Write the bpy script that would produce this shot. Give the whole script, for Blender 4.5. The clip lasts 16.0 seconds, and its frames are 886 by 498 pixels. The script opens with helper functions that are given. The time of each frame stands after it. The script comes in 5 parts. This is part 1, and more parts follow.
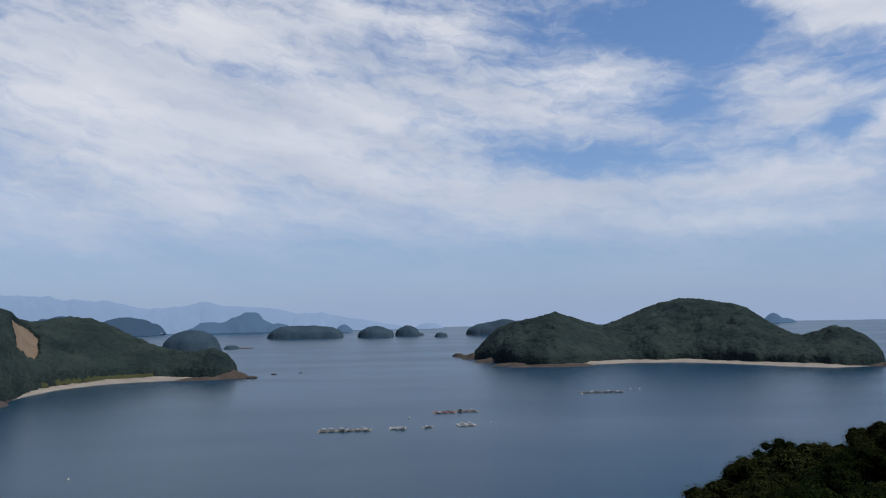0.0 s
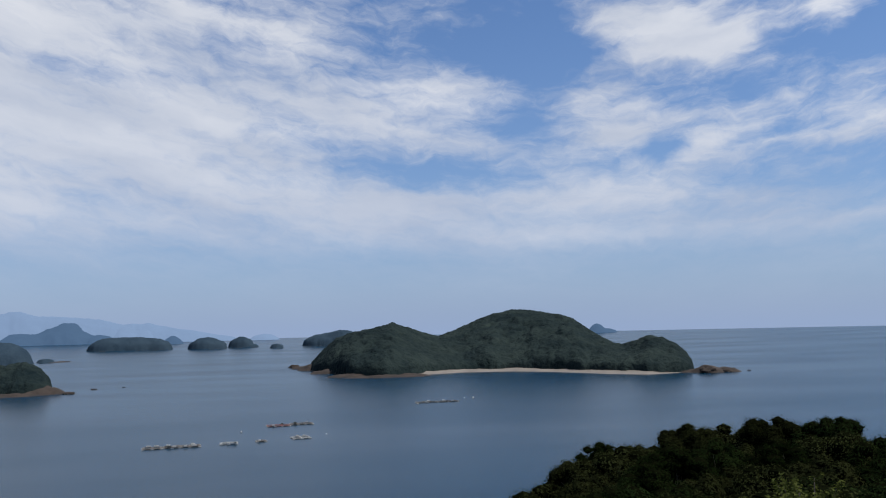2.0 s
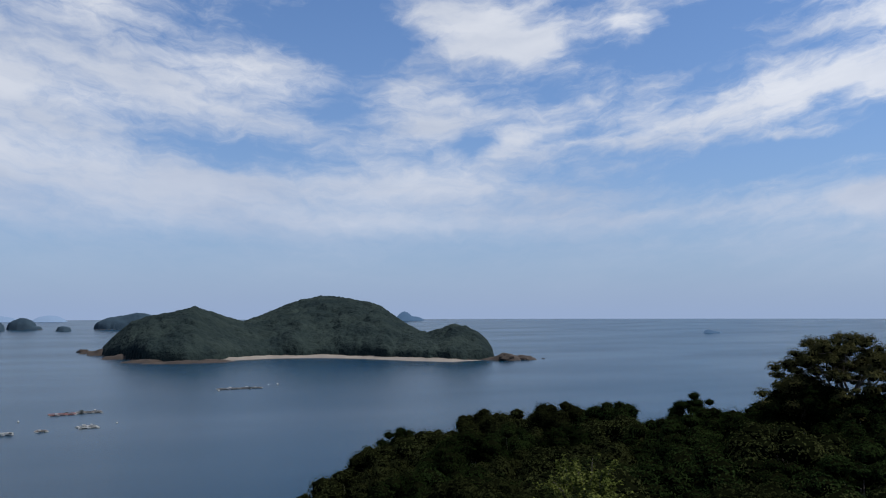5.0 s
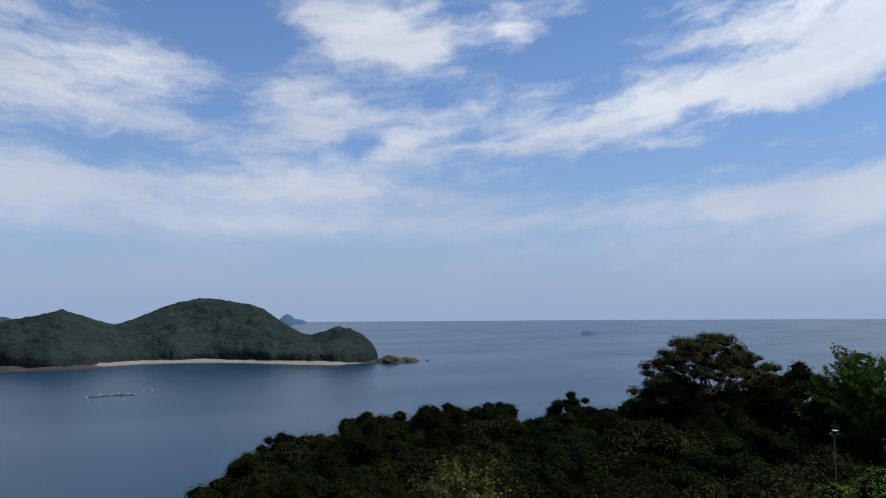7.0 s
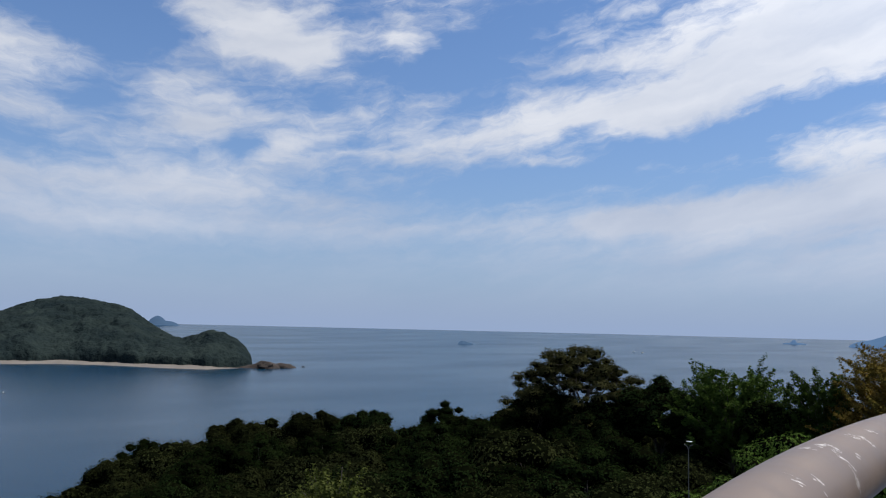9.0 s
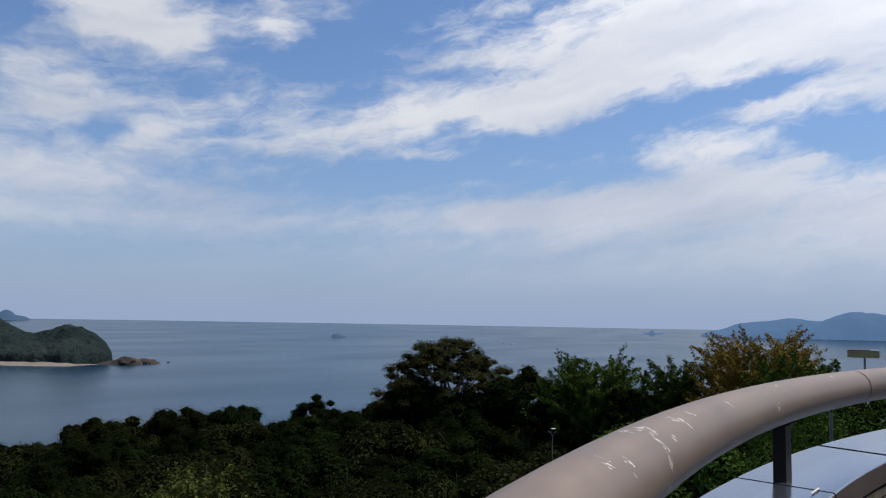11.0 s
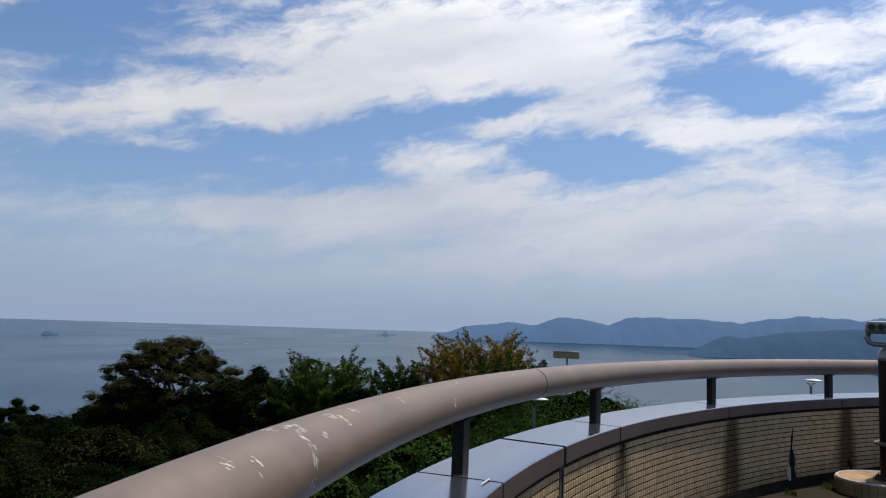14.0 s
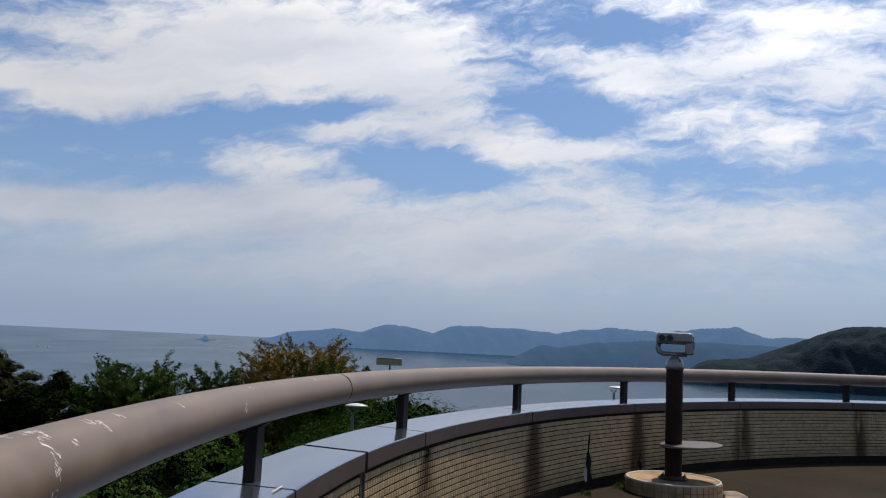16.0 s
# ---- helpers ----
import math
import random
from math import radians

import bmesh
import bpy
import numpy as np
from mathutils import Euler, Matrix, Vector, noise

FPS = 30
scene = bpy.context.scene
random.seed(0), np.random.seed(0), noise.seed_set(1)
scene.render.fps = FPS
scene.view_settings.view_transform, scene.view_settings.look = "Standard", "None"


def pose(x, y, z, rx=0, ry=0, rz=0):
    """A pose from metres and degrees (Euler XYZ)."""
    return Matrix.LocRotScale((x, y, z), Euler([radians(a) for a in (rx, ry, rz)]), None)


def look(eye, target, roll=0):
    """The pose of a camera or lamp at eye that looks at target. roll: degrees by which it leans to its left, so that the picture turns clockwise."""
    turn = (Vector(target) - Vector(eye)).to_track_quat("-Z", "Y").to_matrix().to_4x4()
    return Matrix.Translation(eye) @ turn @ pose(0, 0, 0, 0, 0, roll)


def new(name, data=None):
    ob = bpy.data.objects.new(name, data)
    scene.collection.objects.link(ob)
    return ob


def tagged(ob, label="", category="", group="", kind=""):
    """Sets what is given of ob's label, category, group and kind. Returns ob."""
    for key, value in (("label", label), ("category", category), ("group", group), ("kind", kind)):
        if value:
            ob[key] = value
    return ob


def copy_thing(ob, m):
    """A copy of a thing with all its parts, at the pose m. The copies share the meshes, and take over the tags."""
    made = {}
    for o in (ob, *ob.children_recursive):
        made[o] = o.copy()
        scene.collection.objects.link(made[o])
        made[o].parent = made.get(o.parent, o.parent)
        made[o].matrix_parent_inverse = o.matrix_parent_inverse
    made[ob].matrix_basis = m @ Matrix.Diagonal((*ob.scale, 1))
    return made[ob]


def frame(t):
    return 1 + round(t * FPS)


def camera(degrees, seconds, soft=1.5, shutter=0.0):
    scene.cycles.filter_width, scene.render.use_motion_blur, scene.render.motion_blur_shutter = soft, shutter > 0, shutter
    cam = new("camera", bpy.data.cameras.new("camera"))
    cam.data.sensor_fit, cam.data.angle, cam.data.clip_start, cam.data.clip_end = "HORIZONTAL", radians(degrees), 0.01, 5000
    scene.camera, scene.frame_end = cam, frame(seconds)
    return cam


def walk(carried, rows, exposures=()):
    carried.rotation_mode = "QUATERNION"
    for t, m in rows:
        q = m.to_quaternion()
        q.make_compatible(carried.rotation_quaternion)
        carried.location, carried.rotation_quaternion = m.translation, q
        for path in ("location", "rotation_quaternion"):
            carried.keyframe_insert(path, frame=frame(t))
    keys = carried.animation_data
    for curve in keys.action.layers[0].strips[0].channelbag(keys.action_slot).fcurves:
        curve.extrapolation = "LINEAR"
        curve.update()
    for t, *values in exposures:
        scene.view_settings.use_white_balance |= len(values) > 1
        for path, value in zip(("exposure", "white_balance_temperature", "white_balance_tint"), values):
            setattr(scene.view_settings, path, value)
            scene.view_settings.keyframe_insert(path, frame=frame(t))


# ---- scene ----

# ---------------------------------------------------------------- camera and walk
cam = camera(57.67, 16.0, soft=1.15)
EYE = 1.441                     # eye height over the deck
walk(cam, (
    (0, pose(-0.227, 0.385, 1.478, 95.22, 1.08, -0.01)),
    (0.5, pose(-0.183, 0.390, 1.477, 95.55, 1.41, -3.68)),
    (1, pose(-0.147, 0.394, 1.475, 95.80, 1.06, -6.56)),
    (1.5, pose(-0.116, 0.397, 1.474, 95.88, 0.98, -8.93)),
    (2, pose(-0.083, 0.399, 1.473, 95.75, 1.22, -11.47)),
    (2.5, pose(-0.050, 0.400, 1.471, 95.50, 0.81, -14.10)),
    (3, pose(-0.021, 0.400, 1.470, 94.93, 1.05, -16.33)),
    (3.5, pose(0.010, 0.400, 1.469, 94.79, 0.95, -18.72)),
    (4, pose(0.039, 0.399, 1.467, 94.66, 0.86, -20.95)),
    (6.5, pose(0.168, 0.387, 1.460, 94.86, -0.19, -31.04)),
    (7, pose(0.194, 0.383, 1.459, 94.80, 0.35, -33.17)),
    (7.5, pose(0.217, 0.379, 1.458, 95.01, 0.22, -34.94)),
    (8, pose(0.239, 0.376, 1.456, 95.10, -0.25, -36.73)),
    (8.5, pose(0.267, 0.367, 1.455, 95.28, -0.89, -39.27)),
    (11, pose(0.387, 0.320, 1.448, 95.09, -0.97, -50.68)),
    (11.5, pose(0.412, 0.305, 1.447, 94.86, -0.77, -53.44)),
    (12, pose(0.439, 0.286, 1.445, 95.10, -1.15, -56.70)),
    (12.5, pose(0.462, 0.268, 1.444, 95.18, -1.10, -59.67)),
    (13, pose(0.482, 0.253, 1.442, 95.11, -0.96, -62.13)),
    (13.5, pose(0.506, 0.227, 1.441, 95.28, -1.27, -65.81)),
    (14, pose(0.527, 0.203, 1.440, 95.58, -1.84, -69.23)),
    (14.5, pose(0.547, 0.175, 1.438, 95.99, -2.51, -72.96)),
    (15, pose(0.564, 0.153, 1.437, 96.31, -3.23, -76.01)),
    (15.5, pose(0.577, 0.137, 1.435, 96.50, -3.24, -78.43)),
    (16, pose(0.591, 0.113, 1.434, 96.53, -2.71, -81.52)),
), exposures=((0, -0.04, 6550, 10), (3.5, -0.03, 6450, 10), (7, 0.0, 6450, 10), (11, -0.05, 6700, 10), (13.5, -0.09, 6850, 10), (14.5, -0.10, 6900, 10), (15.5, -0.20, 6950, 10), (16, -0.17, 6950, 10)))

# ---------------------------------------------------------------- light
SUN_AZ, SUN_EL = 118.0, 60.0    # clockwise from +y, above the horizon


def build_sky():
    world = bpy.data.worlds.new("sky")
    scene.world = world
    world.use_nodes = True
    nt = world.node_tree
    nt.nodes.clear()

    def node(kind, **inputs):
        n = nt.nodes.new(kind)
        for k, v in inputs.items():
            if k.startswith("i_"):
                n.inputs[int(k[2:])].default_value = v
        return n

    def math_node(op, a, b=None, c=None, clamp=False):
        n = nt.nodes.new("ShaderNodeMath")
        n.operation, n.use_clamp = op, clamp
        for i, v in enumerate((a, b, c)):
            if v is None:
                continue
            if isinstance(v, (int, float)):
                n.inputs[i].default_value = v
            else:
                nt.links.new(v, n.inputs[i])
        return n.outputs[0]

    coord = nt.nodes.new("ShaderNodeTexCoord").outputs["Generated"]
    sep = nt.nodes.new("ShaderNodeSeparateXYZ")
    nt.links.new(coord, sep.inputs[0])
    x, y, z = sep.outputs
    az = math_node("MULTIPLY", math_node("ARCTAN2", x, y), 180 / math.pi)
    el = math_node("MULTIPLY", math_node("ARCSINE", z), 180 / math.pi)
    ae = nt.nodes.new("ShaderNodeCombineXYZ")
    nt.links.new(az, ae.inputs[0])
    nt.links.new(el, ae.inputs[1])

    # a slow ripple bends the banks of cloud, so that none keeps a plain oval outline
    warp = nt.nodes.new("ShaderNodeTexNoise")
    warp.inputs["Scale"].default_value = 0.3
    warp.inputs["Detail"].default_value = 3.0
    warp.inputs["Roughness"].default_value = 0.6
    nt.links.new(ae.outputs[0], warp.inputs["Vector"])
    off = nt.nodes.new("ShaderNodeVectorMath")
    off.operation = "SUBTRACT"
    off.inputs[1].default_value = (0.5, 0.5, 0.5)
    nt.links.new(warp.outputs["Color"], off.inputs[0])
    amp = nt.nodes.new("ShaderNodeVectorMath")
    amp.operation = "MULTIPLY"
    amp.inputs[1].default_value = (3.4, 1.5, 0)
    nt.links.new(off.outputs[0], amp.inputs[0])
    bent = nt.nodes.new("ShaderNodeVectorMath")
    bent.operation = "ADD"
    nt.links.new(ae.outputs[0], bent.inputs[0])
    nt.links.new(amp.outputs[0], bent.inputs[1])

    total = [None]
    field = [bent.outputs[0], 0]

    def cloud(a, e, w, h, turn, amount):
        field[1] += 1
        if field[1] % 20 == 0:
            # each score of banks drifts a hair with those before it
            drift = nt.nodes.new("ShaderNodeVectorMath")
            drift.operation = "MULTIPLY_ADD"
            drift.inputs[1].default_value = (1e-4, 1e-4, 0)
            nt.links.new(total[0], drift.inputs[0])
            nt.links.new(bent.outputs[0], drift.inputs[2])
            field[0] = drift.outputs[0]
        m = nt.nodes.new("ShaderNodeMapping")
        m.vector_type = "TEXTURE"
        m.inputs["Location"].default_value = (a, e, 0)
        m.inputs["Rotation"].default_value = (0, 0, radians(turn))
        m.inputs["Scale"].default_value = (w, h, 1)
        nt.links.new(field[0], m.inputs["Vector"])
        d = nt.nodes.new("ShaderNodeVectorMath")
        d.operation = "DOT_PRODUCT"
        nt.links.new(m.outputs[0], d.inputs[0])
        nt.links.new(m.outputs[0], d.inputs[1])
        g = math_node("POWER", 0.45, d.outputs["Value"])
        total[0] = math_node("MULTIPLY", g, amount) if total[0] is None else math_node("MULTIPLY_ADD", g, amount, total[0])

    cloud(-17.1, 19.7, 16.0, 4.0, 5, 0.75)
    cloud(-24.1, 12.2, 10.2, 4.3, 3, 0.6)
    cloud(-8.8, 14.8, 13.2, 2.3, -3, 0.55)
    cloud(-5.6, 10.9, 13.2, 2.4, -6, 0.75)
    cloud(-18.8, 7.6, 15.5, 2.3, 2, 0.35)
    cloud(-12.0, 16.8, 2.8, 1.0, 1, -0.35)
    cloud(-2.3, 18.3, 7.0, 1.9, 10, 0.35)
    cloud(5.4, 20.4, 2.5, 1.9, -3, -0.3)
    cloud(7.5, 14.6, 5.2, 1.2, -15, 0.5)
    cloud(9.0, 11.2, 5.8, 1.5, -7, -0.75)
    cloud(17.5, 19.4, 5.7, 2.2, -7, -0.55)
    cloud(12.3, 16.2, 4.8, 1.5, -14, 0.3)
    cloud(8.9, 8.6, 10.4, 1.4, -11, 0.4)
    cloud(28.0, 19.4, 5.9, 1.8, -10, 0.75)
    cloud(32.6, 18.0, 2.3, 1.2, -6, 0.4)
    cloud(38.2, 19.6, 2.7, 0.9, -1, 0.6)
    cloud(13.2, 16.5, 6.2, 1.5, -15, 0.2)
    cloud(14.8, 13.4, 2.5, 1.0, -1, 0.35)
    cloud(11.6, 19.9, 4.5, 2.3, 1, -0.25)
    cloud(19.0, 19.3, 2.5, 2.3, -1, -0.4)
    cloud(23.8, 13.3, 2.6, 1.0, -3, 0.45)
    cloud(25.4, 15.0, 2.8, 1.1, -19, 0.25)
    cloud(28.1, 11.5, 1.5, 1.1, -4, -0.35)
    cloud(31.2, 12.3, 4.3, 0.8, 24, 0.4)
    cloud(27.6, 9.0, 7.8, 0.9, -6, 0.35)
    cloud(19.6, 8.9, 7.4, 1.2, -4, 0.35)
    cloud(35.2, 17.5, 2.6, 3.0, -6, -0.45)
    cloud(41.3, 18.5, 2.0, 2.0, -10, -0.4)
    cloud(32.5, 15.6, 3.4, 1.1, -5, -0.4)
    cloud(10.6, 6.7, 16.0, 1.0, -1, 0.3)
    cloud(36.6, 9.6, 5.4, 1.1, 7, 0.15)
    cloud(29.1, 19.9, 4.9, 2.1, -4, 0.5)
    cloud(31.6, 19.0, 2.9, 1.1, 1, 0.35)
    cloud(38.8, 20.3, 2.1, 1.5, -6, 0.65)
    cloud(8.1, 18.4, 5.6, 2.0, -1, 0.12)
    cloud(8.9, 14.3, 5.0, 1.0, -1, 0.2)
    cloud(14.3, 17.1, 2.5, 0.9, -9, 0.3)
    cloud(18.4, 19.3, 2.3, 2.5, 5, -0.5)
    cloud(17.0, 14.4, 2.3, 1.1, 5, -0.4)
    cloud(23.1, 15.7, 3.0, 1.0, -2, 0.35)
    cloud(14.1, 11.9, 5.4, 0.8, -3, 0.3)
    cloud(24.3, 13.4, 3.5, 1.0, 3, 0.4)
    cloud(27.2, 11.9, 1.7, 1.2, 1, -0.5)
    cloud(29.1, 11.0, 1.2, 2.4, -29, 0.3)
    cloud(32.4, 13.4, 4.1, 0.8, 30, 0.4)
    cloud(21.6, 9.3, 9.5, 1.0, -1, 0.3)
    cloud(7.4, 8.7, 4.8, 1.1, 10, 0.35)
    cloud(7.7, 10.1, 1.9, 0.4, 5, -0.35)
    cloud(43.4, 13.1, 5.2, 1.0, 7, 0.65)
    cloud(51.6, 14.0, 2.3, 0.4, 11, -0.3)
    cloud(47.4, 15.6, 4.3, 1.0, 11, 0.5)
    cloud(53.5, 15.1, 6.8, 1.1, 11, 0.75)
    cloud(58.9, 15.8, 5.4, 1.2, 9, 0.5)
    cloud(53.6, 18.6, 5.9, 0.8, 12, 0.65)
    cloud(61.7, 17.9, 4.3, 1.4, 5, 0.55)
    cloud(58.6, 17.8, 2.1, 0.4, 13, -0.35)
    cloud(56.8, 17.0, 3.2, 0.4, 15, -0.4)
    cloud(50.9, 17.6, 1.5, 0.6, 5, -0.3)
    cloud(41.8, 18.3, 5.2, 2.7, -1, -0.6)
    cloud(45.9, 20.4, 4.8, 1.5, 11, -0.4)
    cloud(38.9, 11.7, 3.6, 0.4, -5, 0.4)
    cloud(49.6, 11.6, 2.3, 0.4, 3, 0.3)
    cloud(56.2, 11.3, 3.9, 0.4, -2, 0.3)
    cloud(52.6, 9.7, 1.5, 0.3, 2, 0.3)
    cloud(43.7, 10.1, 5.9, 1.2, -1, -0.3)
    cloud(55.9, 12.5, 7.2, 0.8, -6, -0.4)
    cloud(53.6, 7.7, 2.6, 0.7, 2, 0.45)
    cloud(59.6, 8.0, 4.4, 1.0, 5, 0.5)
    cloud(43.6, 6.8, 8.6, 0.6, 1, 0.3)
    cloud(27.6, 6.6, 9.8, 0.6, 0, 0.2)
    cloud(71.9, 18.8, 9.4, 2.9, -0, 0.7)
    cloud(64.4, 17.2, 6.2, 1.3, 11, 0.45)
    cloud(58.4, 14.7, 5.7, 1.1, 12, 0.45)
    cloud(77.7, 15.3, 3.5, 1.7, -7, 0.5)
    cloud(72.2, 14.6, 3.8, 0.5, 5, 0.3)
    cloud(65.9, 14.2, 4.3, 0.6, 11, -0.6)
    cloud(77.6, 12.5, 3.0, 0.8, -0, -0.45)
    cloud(46.9, 17.3, 2.0, 0.5, 1, -0.3)
    cloud(67.0, 11.2, 2.6, 0.9, -12, 0.6)
    cloud(70.3, 9.7, 3.6, 0.9, -11, 0.4)
    cloud(74.9, 10.6, 4.8, 0.8, -6, 0.3)
    cloud(53.6, 7.6, 2.2, 0.7, 5, 0.5)
    cloud(60.0, 8.2, 5.6, 0.8, 10, 0.35)
    cloud(68.8, 7.8, 9.4, 1.5, 0, 0.4)
    cloud(56.4, 10.8, 6.1, 1.2, 0, -0.45)
    cloud(43.0, 10.1, 5.6, 1.2, 3, -0.4)
    cloud(45.0, 13.9, 6.6, 0.9, 8, 0.4)
    cloud(66.0, 20.3, 6.7, 1.9, 11, 0.5)
    cloud(74.2, 19.1, 10.4, 3.0, -1, 0.6)
    cloud(58.6, 18.5, 3.7, 0.5, 18, -0.35)
    cloud(56.3, 17.2, 2.4, 0.5, 4, -0.25)
    cloud(71.4, 15.7, 4.8, 0.7, 8, -0.75)
    cloud(63.7, 13.9, 4.5, 0.9, 9, -0.6)
    cloud(73.5, 14.7, 3.7, 0.3, 4, 0.3)
    cloud(89.4, 16.5, 3.1, 1.4, -13, -1.1)
    cloud(86.9, 16.0, 1.0, 1.0, -3, 0.5)
    cloud(81.3, 12.2, 4.2, 1.1, -8, -1.1)
    cloud(74.3, 11.4, 2.3, 0.7, -31, 0.5)
    cloud(69.5, 12.0, 3.2, 0.9, -8, 0.6)
    cloud(84.0, 14.0, 5.2, 0.7, -11, 0.5)
    cloud(91.0, 13.7, 4.4, 0.8, -5, 0.55)
    cloud(92.8, 18.4, 3.0, 1.7, -9, 0.5)
    cloud(88.7, 19.2, 2.1, 0.7, -7, -0.35)
    cloud(56.5, 12.2, 8.0, 1.4, 3, -0.5)
    cloud(58.1, 11.3, 3.6, 0.3, 3, 0.35)
    cloud(49.5, 11.5, 3.0, 0.3, 3, 0.25)
    cloud(53.5, 7.5, 2.3, 0.7, 8, 0.45)
    cloud(64.2, 8.5, 8.0, 1.0, 7, 0.4)
    cloud(82.1, 7.8, 13.0, 2.3, -2, 0.5)
    cloud(70.4, 3.8, 16.0, 2.0, 1, 0.25)
    cloud(91.0, 11.2, 4.0, 1.1, -5, 0.5)
    cloud(71.3, 19.3, 15.2, 2.2, 9, 0.4)
    cloud(59.8, 14.5, 5.8, 0.7, 5, 0.35)
    cloud(52.9, 17.9, 3.8, 1.4, 12, -0.25)
    cloud(80.5, 16.5, 3.7, 1.0, -17, 0.4)
    cloud(62.5, 13.2, 7.0, 0.9, 8, -0.4)
    cloud(71.6, 15.7, 4.4, 0.5, 11, -0.5)
    cloud(93.5, 21.6, 3.2, 1.1, -6, -0.9)
    cloud(90.4, 16.2, 4.4, 1.3, -6, -0.55)
    cloud(86.6, 19.8, 1.7, 0.9, 0, -0.35)
    cloud(101.5, 19.4, 6.7, 2.5, -3, 0.6)
    cloud(107.5, 18.9, 4.0, 3.1, -5, 0.6)
    cloud(103.0, 15.5, 4.3, 1.1, -9, 0.4)
    cloud(105.5, 14.4, 2.1, 0.8, -13, 0.3)
    cloud(108.2, 13.5, 2.2, 1.4, -4, -0.5)
    cloud(92.9, 13.6, 4.4, 0.7, -4, 0.45)
    cloud(80.8, 12.0, 4.9, 1.1, 3, -0.5)
    cloud(68.7, 11.3, 4.3, 1.2, -12, 0.35)
    cloud(85.8, 10.4, 3.2, 0.6, 3, 0.4)
    cloud(92.1, 11.3, 4.8, 0.9, 0, 0.4)
    cloud(101.2, 10.7, 5.0, 0.4, -2, -0.35)
    cloud(107.5, 11.1, 3.0, 0.6, 1, 0.35)
    cloud(101.3, 7.8, 9.1, 1.1, 0, 0.15)
    cloud(77.8, 6.0, 20.5, 2.0, 3, 0.25)
    cloud(53.6, 7.8, 1.9, 0.7, 7, 0.3)
    cloud(85.9, 5.6, 20.5, 2.4, 1, 0.35)
    cloud(104.8, 7.5, 8.8, 2.2, 0, 0.3)
    cloud(57.0, 6.3, 6.6, 0.8, 5, 0.2)

    # wisps: two scales of streaked noise on the flat layer in which the cloud lies
    # the streaks rise and fall along the sky as the wind aloft has drawn them
    lift = math_node("MULTIPLY", math_node("COSINE", math_node("MULTIPLY_ADD", az, math.tau / 160, -20 * math.tau / 160)), 5.5)
    up = nt.nodes.new("ShaderNodeCombineXYZ")
    nt.links.new(lift, up.inputs[1])
    drawn = nt.nodes.new("ShaderNodeVectorMath")
    drawn.operation = "ADD"
    nt.links.new(bent.outputs[0], drawn.inputs[0])
    nt.links.new(up.outputs[0], drawn.inputs[1])
    flat = nt.nodes.new("ShaderNodeVectorMath")
    flat.operation = "MULTIPLY"
    flat.inputs[1].default_value = (0.062, 0.24, 0)
    nt.links.new(drawn.outputs[0], flat.inputs[0])
    n1 = nt.nodes.new("ShaderNodeTexNoise")
    n1.inputs["Scale"].default_value = 1.6
    n1.inputs["Detail"].default_value = 11
    n1.inputs["Roughness"].default_value = 0.52
    n1.inputs["Distortion"].default_value = 0.1
    nt.links.new(flat.outputs[0], n1.inputs["Vector"])
    n3 = nt.nodes.new("ShaderNodeTexNoise")
    n3.inputs["Scale"].default_value = 1.0
    n3.inputs["Detail"].default_value = 9
    n3.inputs["Roughness"].default_value = 0.66
    n3.inputs["Distortion"].default_value = 0.35
    thin = nt.nodes.new("ShaderNodeVectorMath")
    thin.operation = "MULTIPLY"
    thin.inputs[1].default_value = (0.36, 1.0, 0)
    nt.links.new(drawn.outputs[0], thin.inputs[0])
    nt.links.new(thin.outputs[0], n3.inputs["Vector"])
    wisp = math_node("ADD", math_node("MULTIPLY", math_node("ADD", n1.outputs["Fac"], -0.5), math_node("MULTIPLY_ADD", math_node("MULTIPLY_ADD", az, 0.02, -0.3, clamp=True), 1.5, 2.3)), math_node("MULTIPLY", math_node("ADD", n3.outputs["Fac"], -0.5), math_node("MULTIPLY_ADD", math_node("MULTIPLY_ADD", az, 0.02, -0.5, clamp=True), 0.9, 1.9)))
    # towards the horizon the wisps run together
    wisp = math_node("MULTIPLY", wisp, math_node("MULTIPLY_ADD", el, 0.1, -0.1, clamp=True))
    dens = math_node("ADD", math_node("MULTIPLY_ADD", total[0], CLOUD_AMOUNT, CLOUD_BIAS), wisp)
    ramp = nt.nodes.new("ShaderNodeValToRGB")
    ramp.color_ramp.interpolation = "EASE"
    e0, e1 = ramp.color_ramp.elements
    e0.position, e0.color = 0.0, (0, 0, 0, 1)
    e1.position, e1.color = 1.0, (1, 1, 1, 1)
    nt.links.new(math_node("MULTIPLY_ADD", dens, 0.58, 0.2, clamp=True), ramp.inputs[0])
    cover = math_node("MULTIPLY", ramp.outputs[0], 0.93)

    sky = nt.nodes.new("ShaderNodeTexSky")
    sky.sky_type, sky.sun_disc = "NISHITA", False
    sky.sun_elevation, sky.sun_rotation = radians(SUN_EL), radians(SUN_AZ)
    sky.altitude, sky.air_density, sky.dust_density, sky.ozone_density = 80, 1.0, 1.2, 1.6
    tint = nt.nodes.new("ShaderNodeVectorMath")
    tint.operation = "MULTIPLY"
    tint.inputs[1].default_value = SKY_TINT
    nt.links.new(sky.outputs[0], tint.inputs[0])

    # cloud: thick parts grey a little, thin parts white
    n2 = nt.nodes.new("ShaderNodeTexNoise")
    n2.inputs["Scale"].default_value = 1.1
    n2.inputs["Detail"].default_value = 6
    nt.links.new(flat.outputs[0], n2.inputs["Vector"])
    shade = nt.nodes.new("ShaderNodeMix")
    shade.data_type = "RGBA"
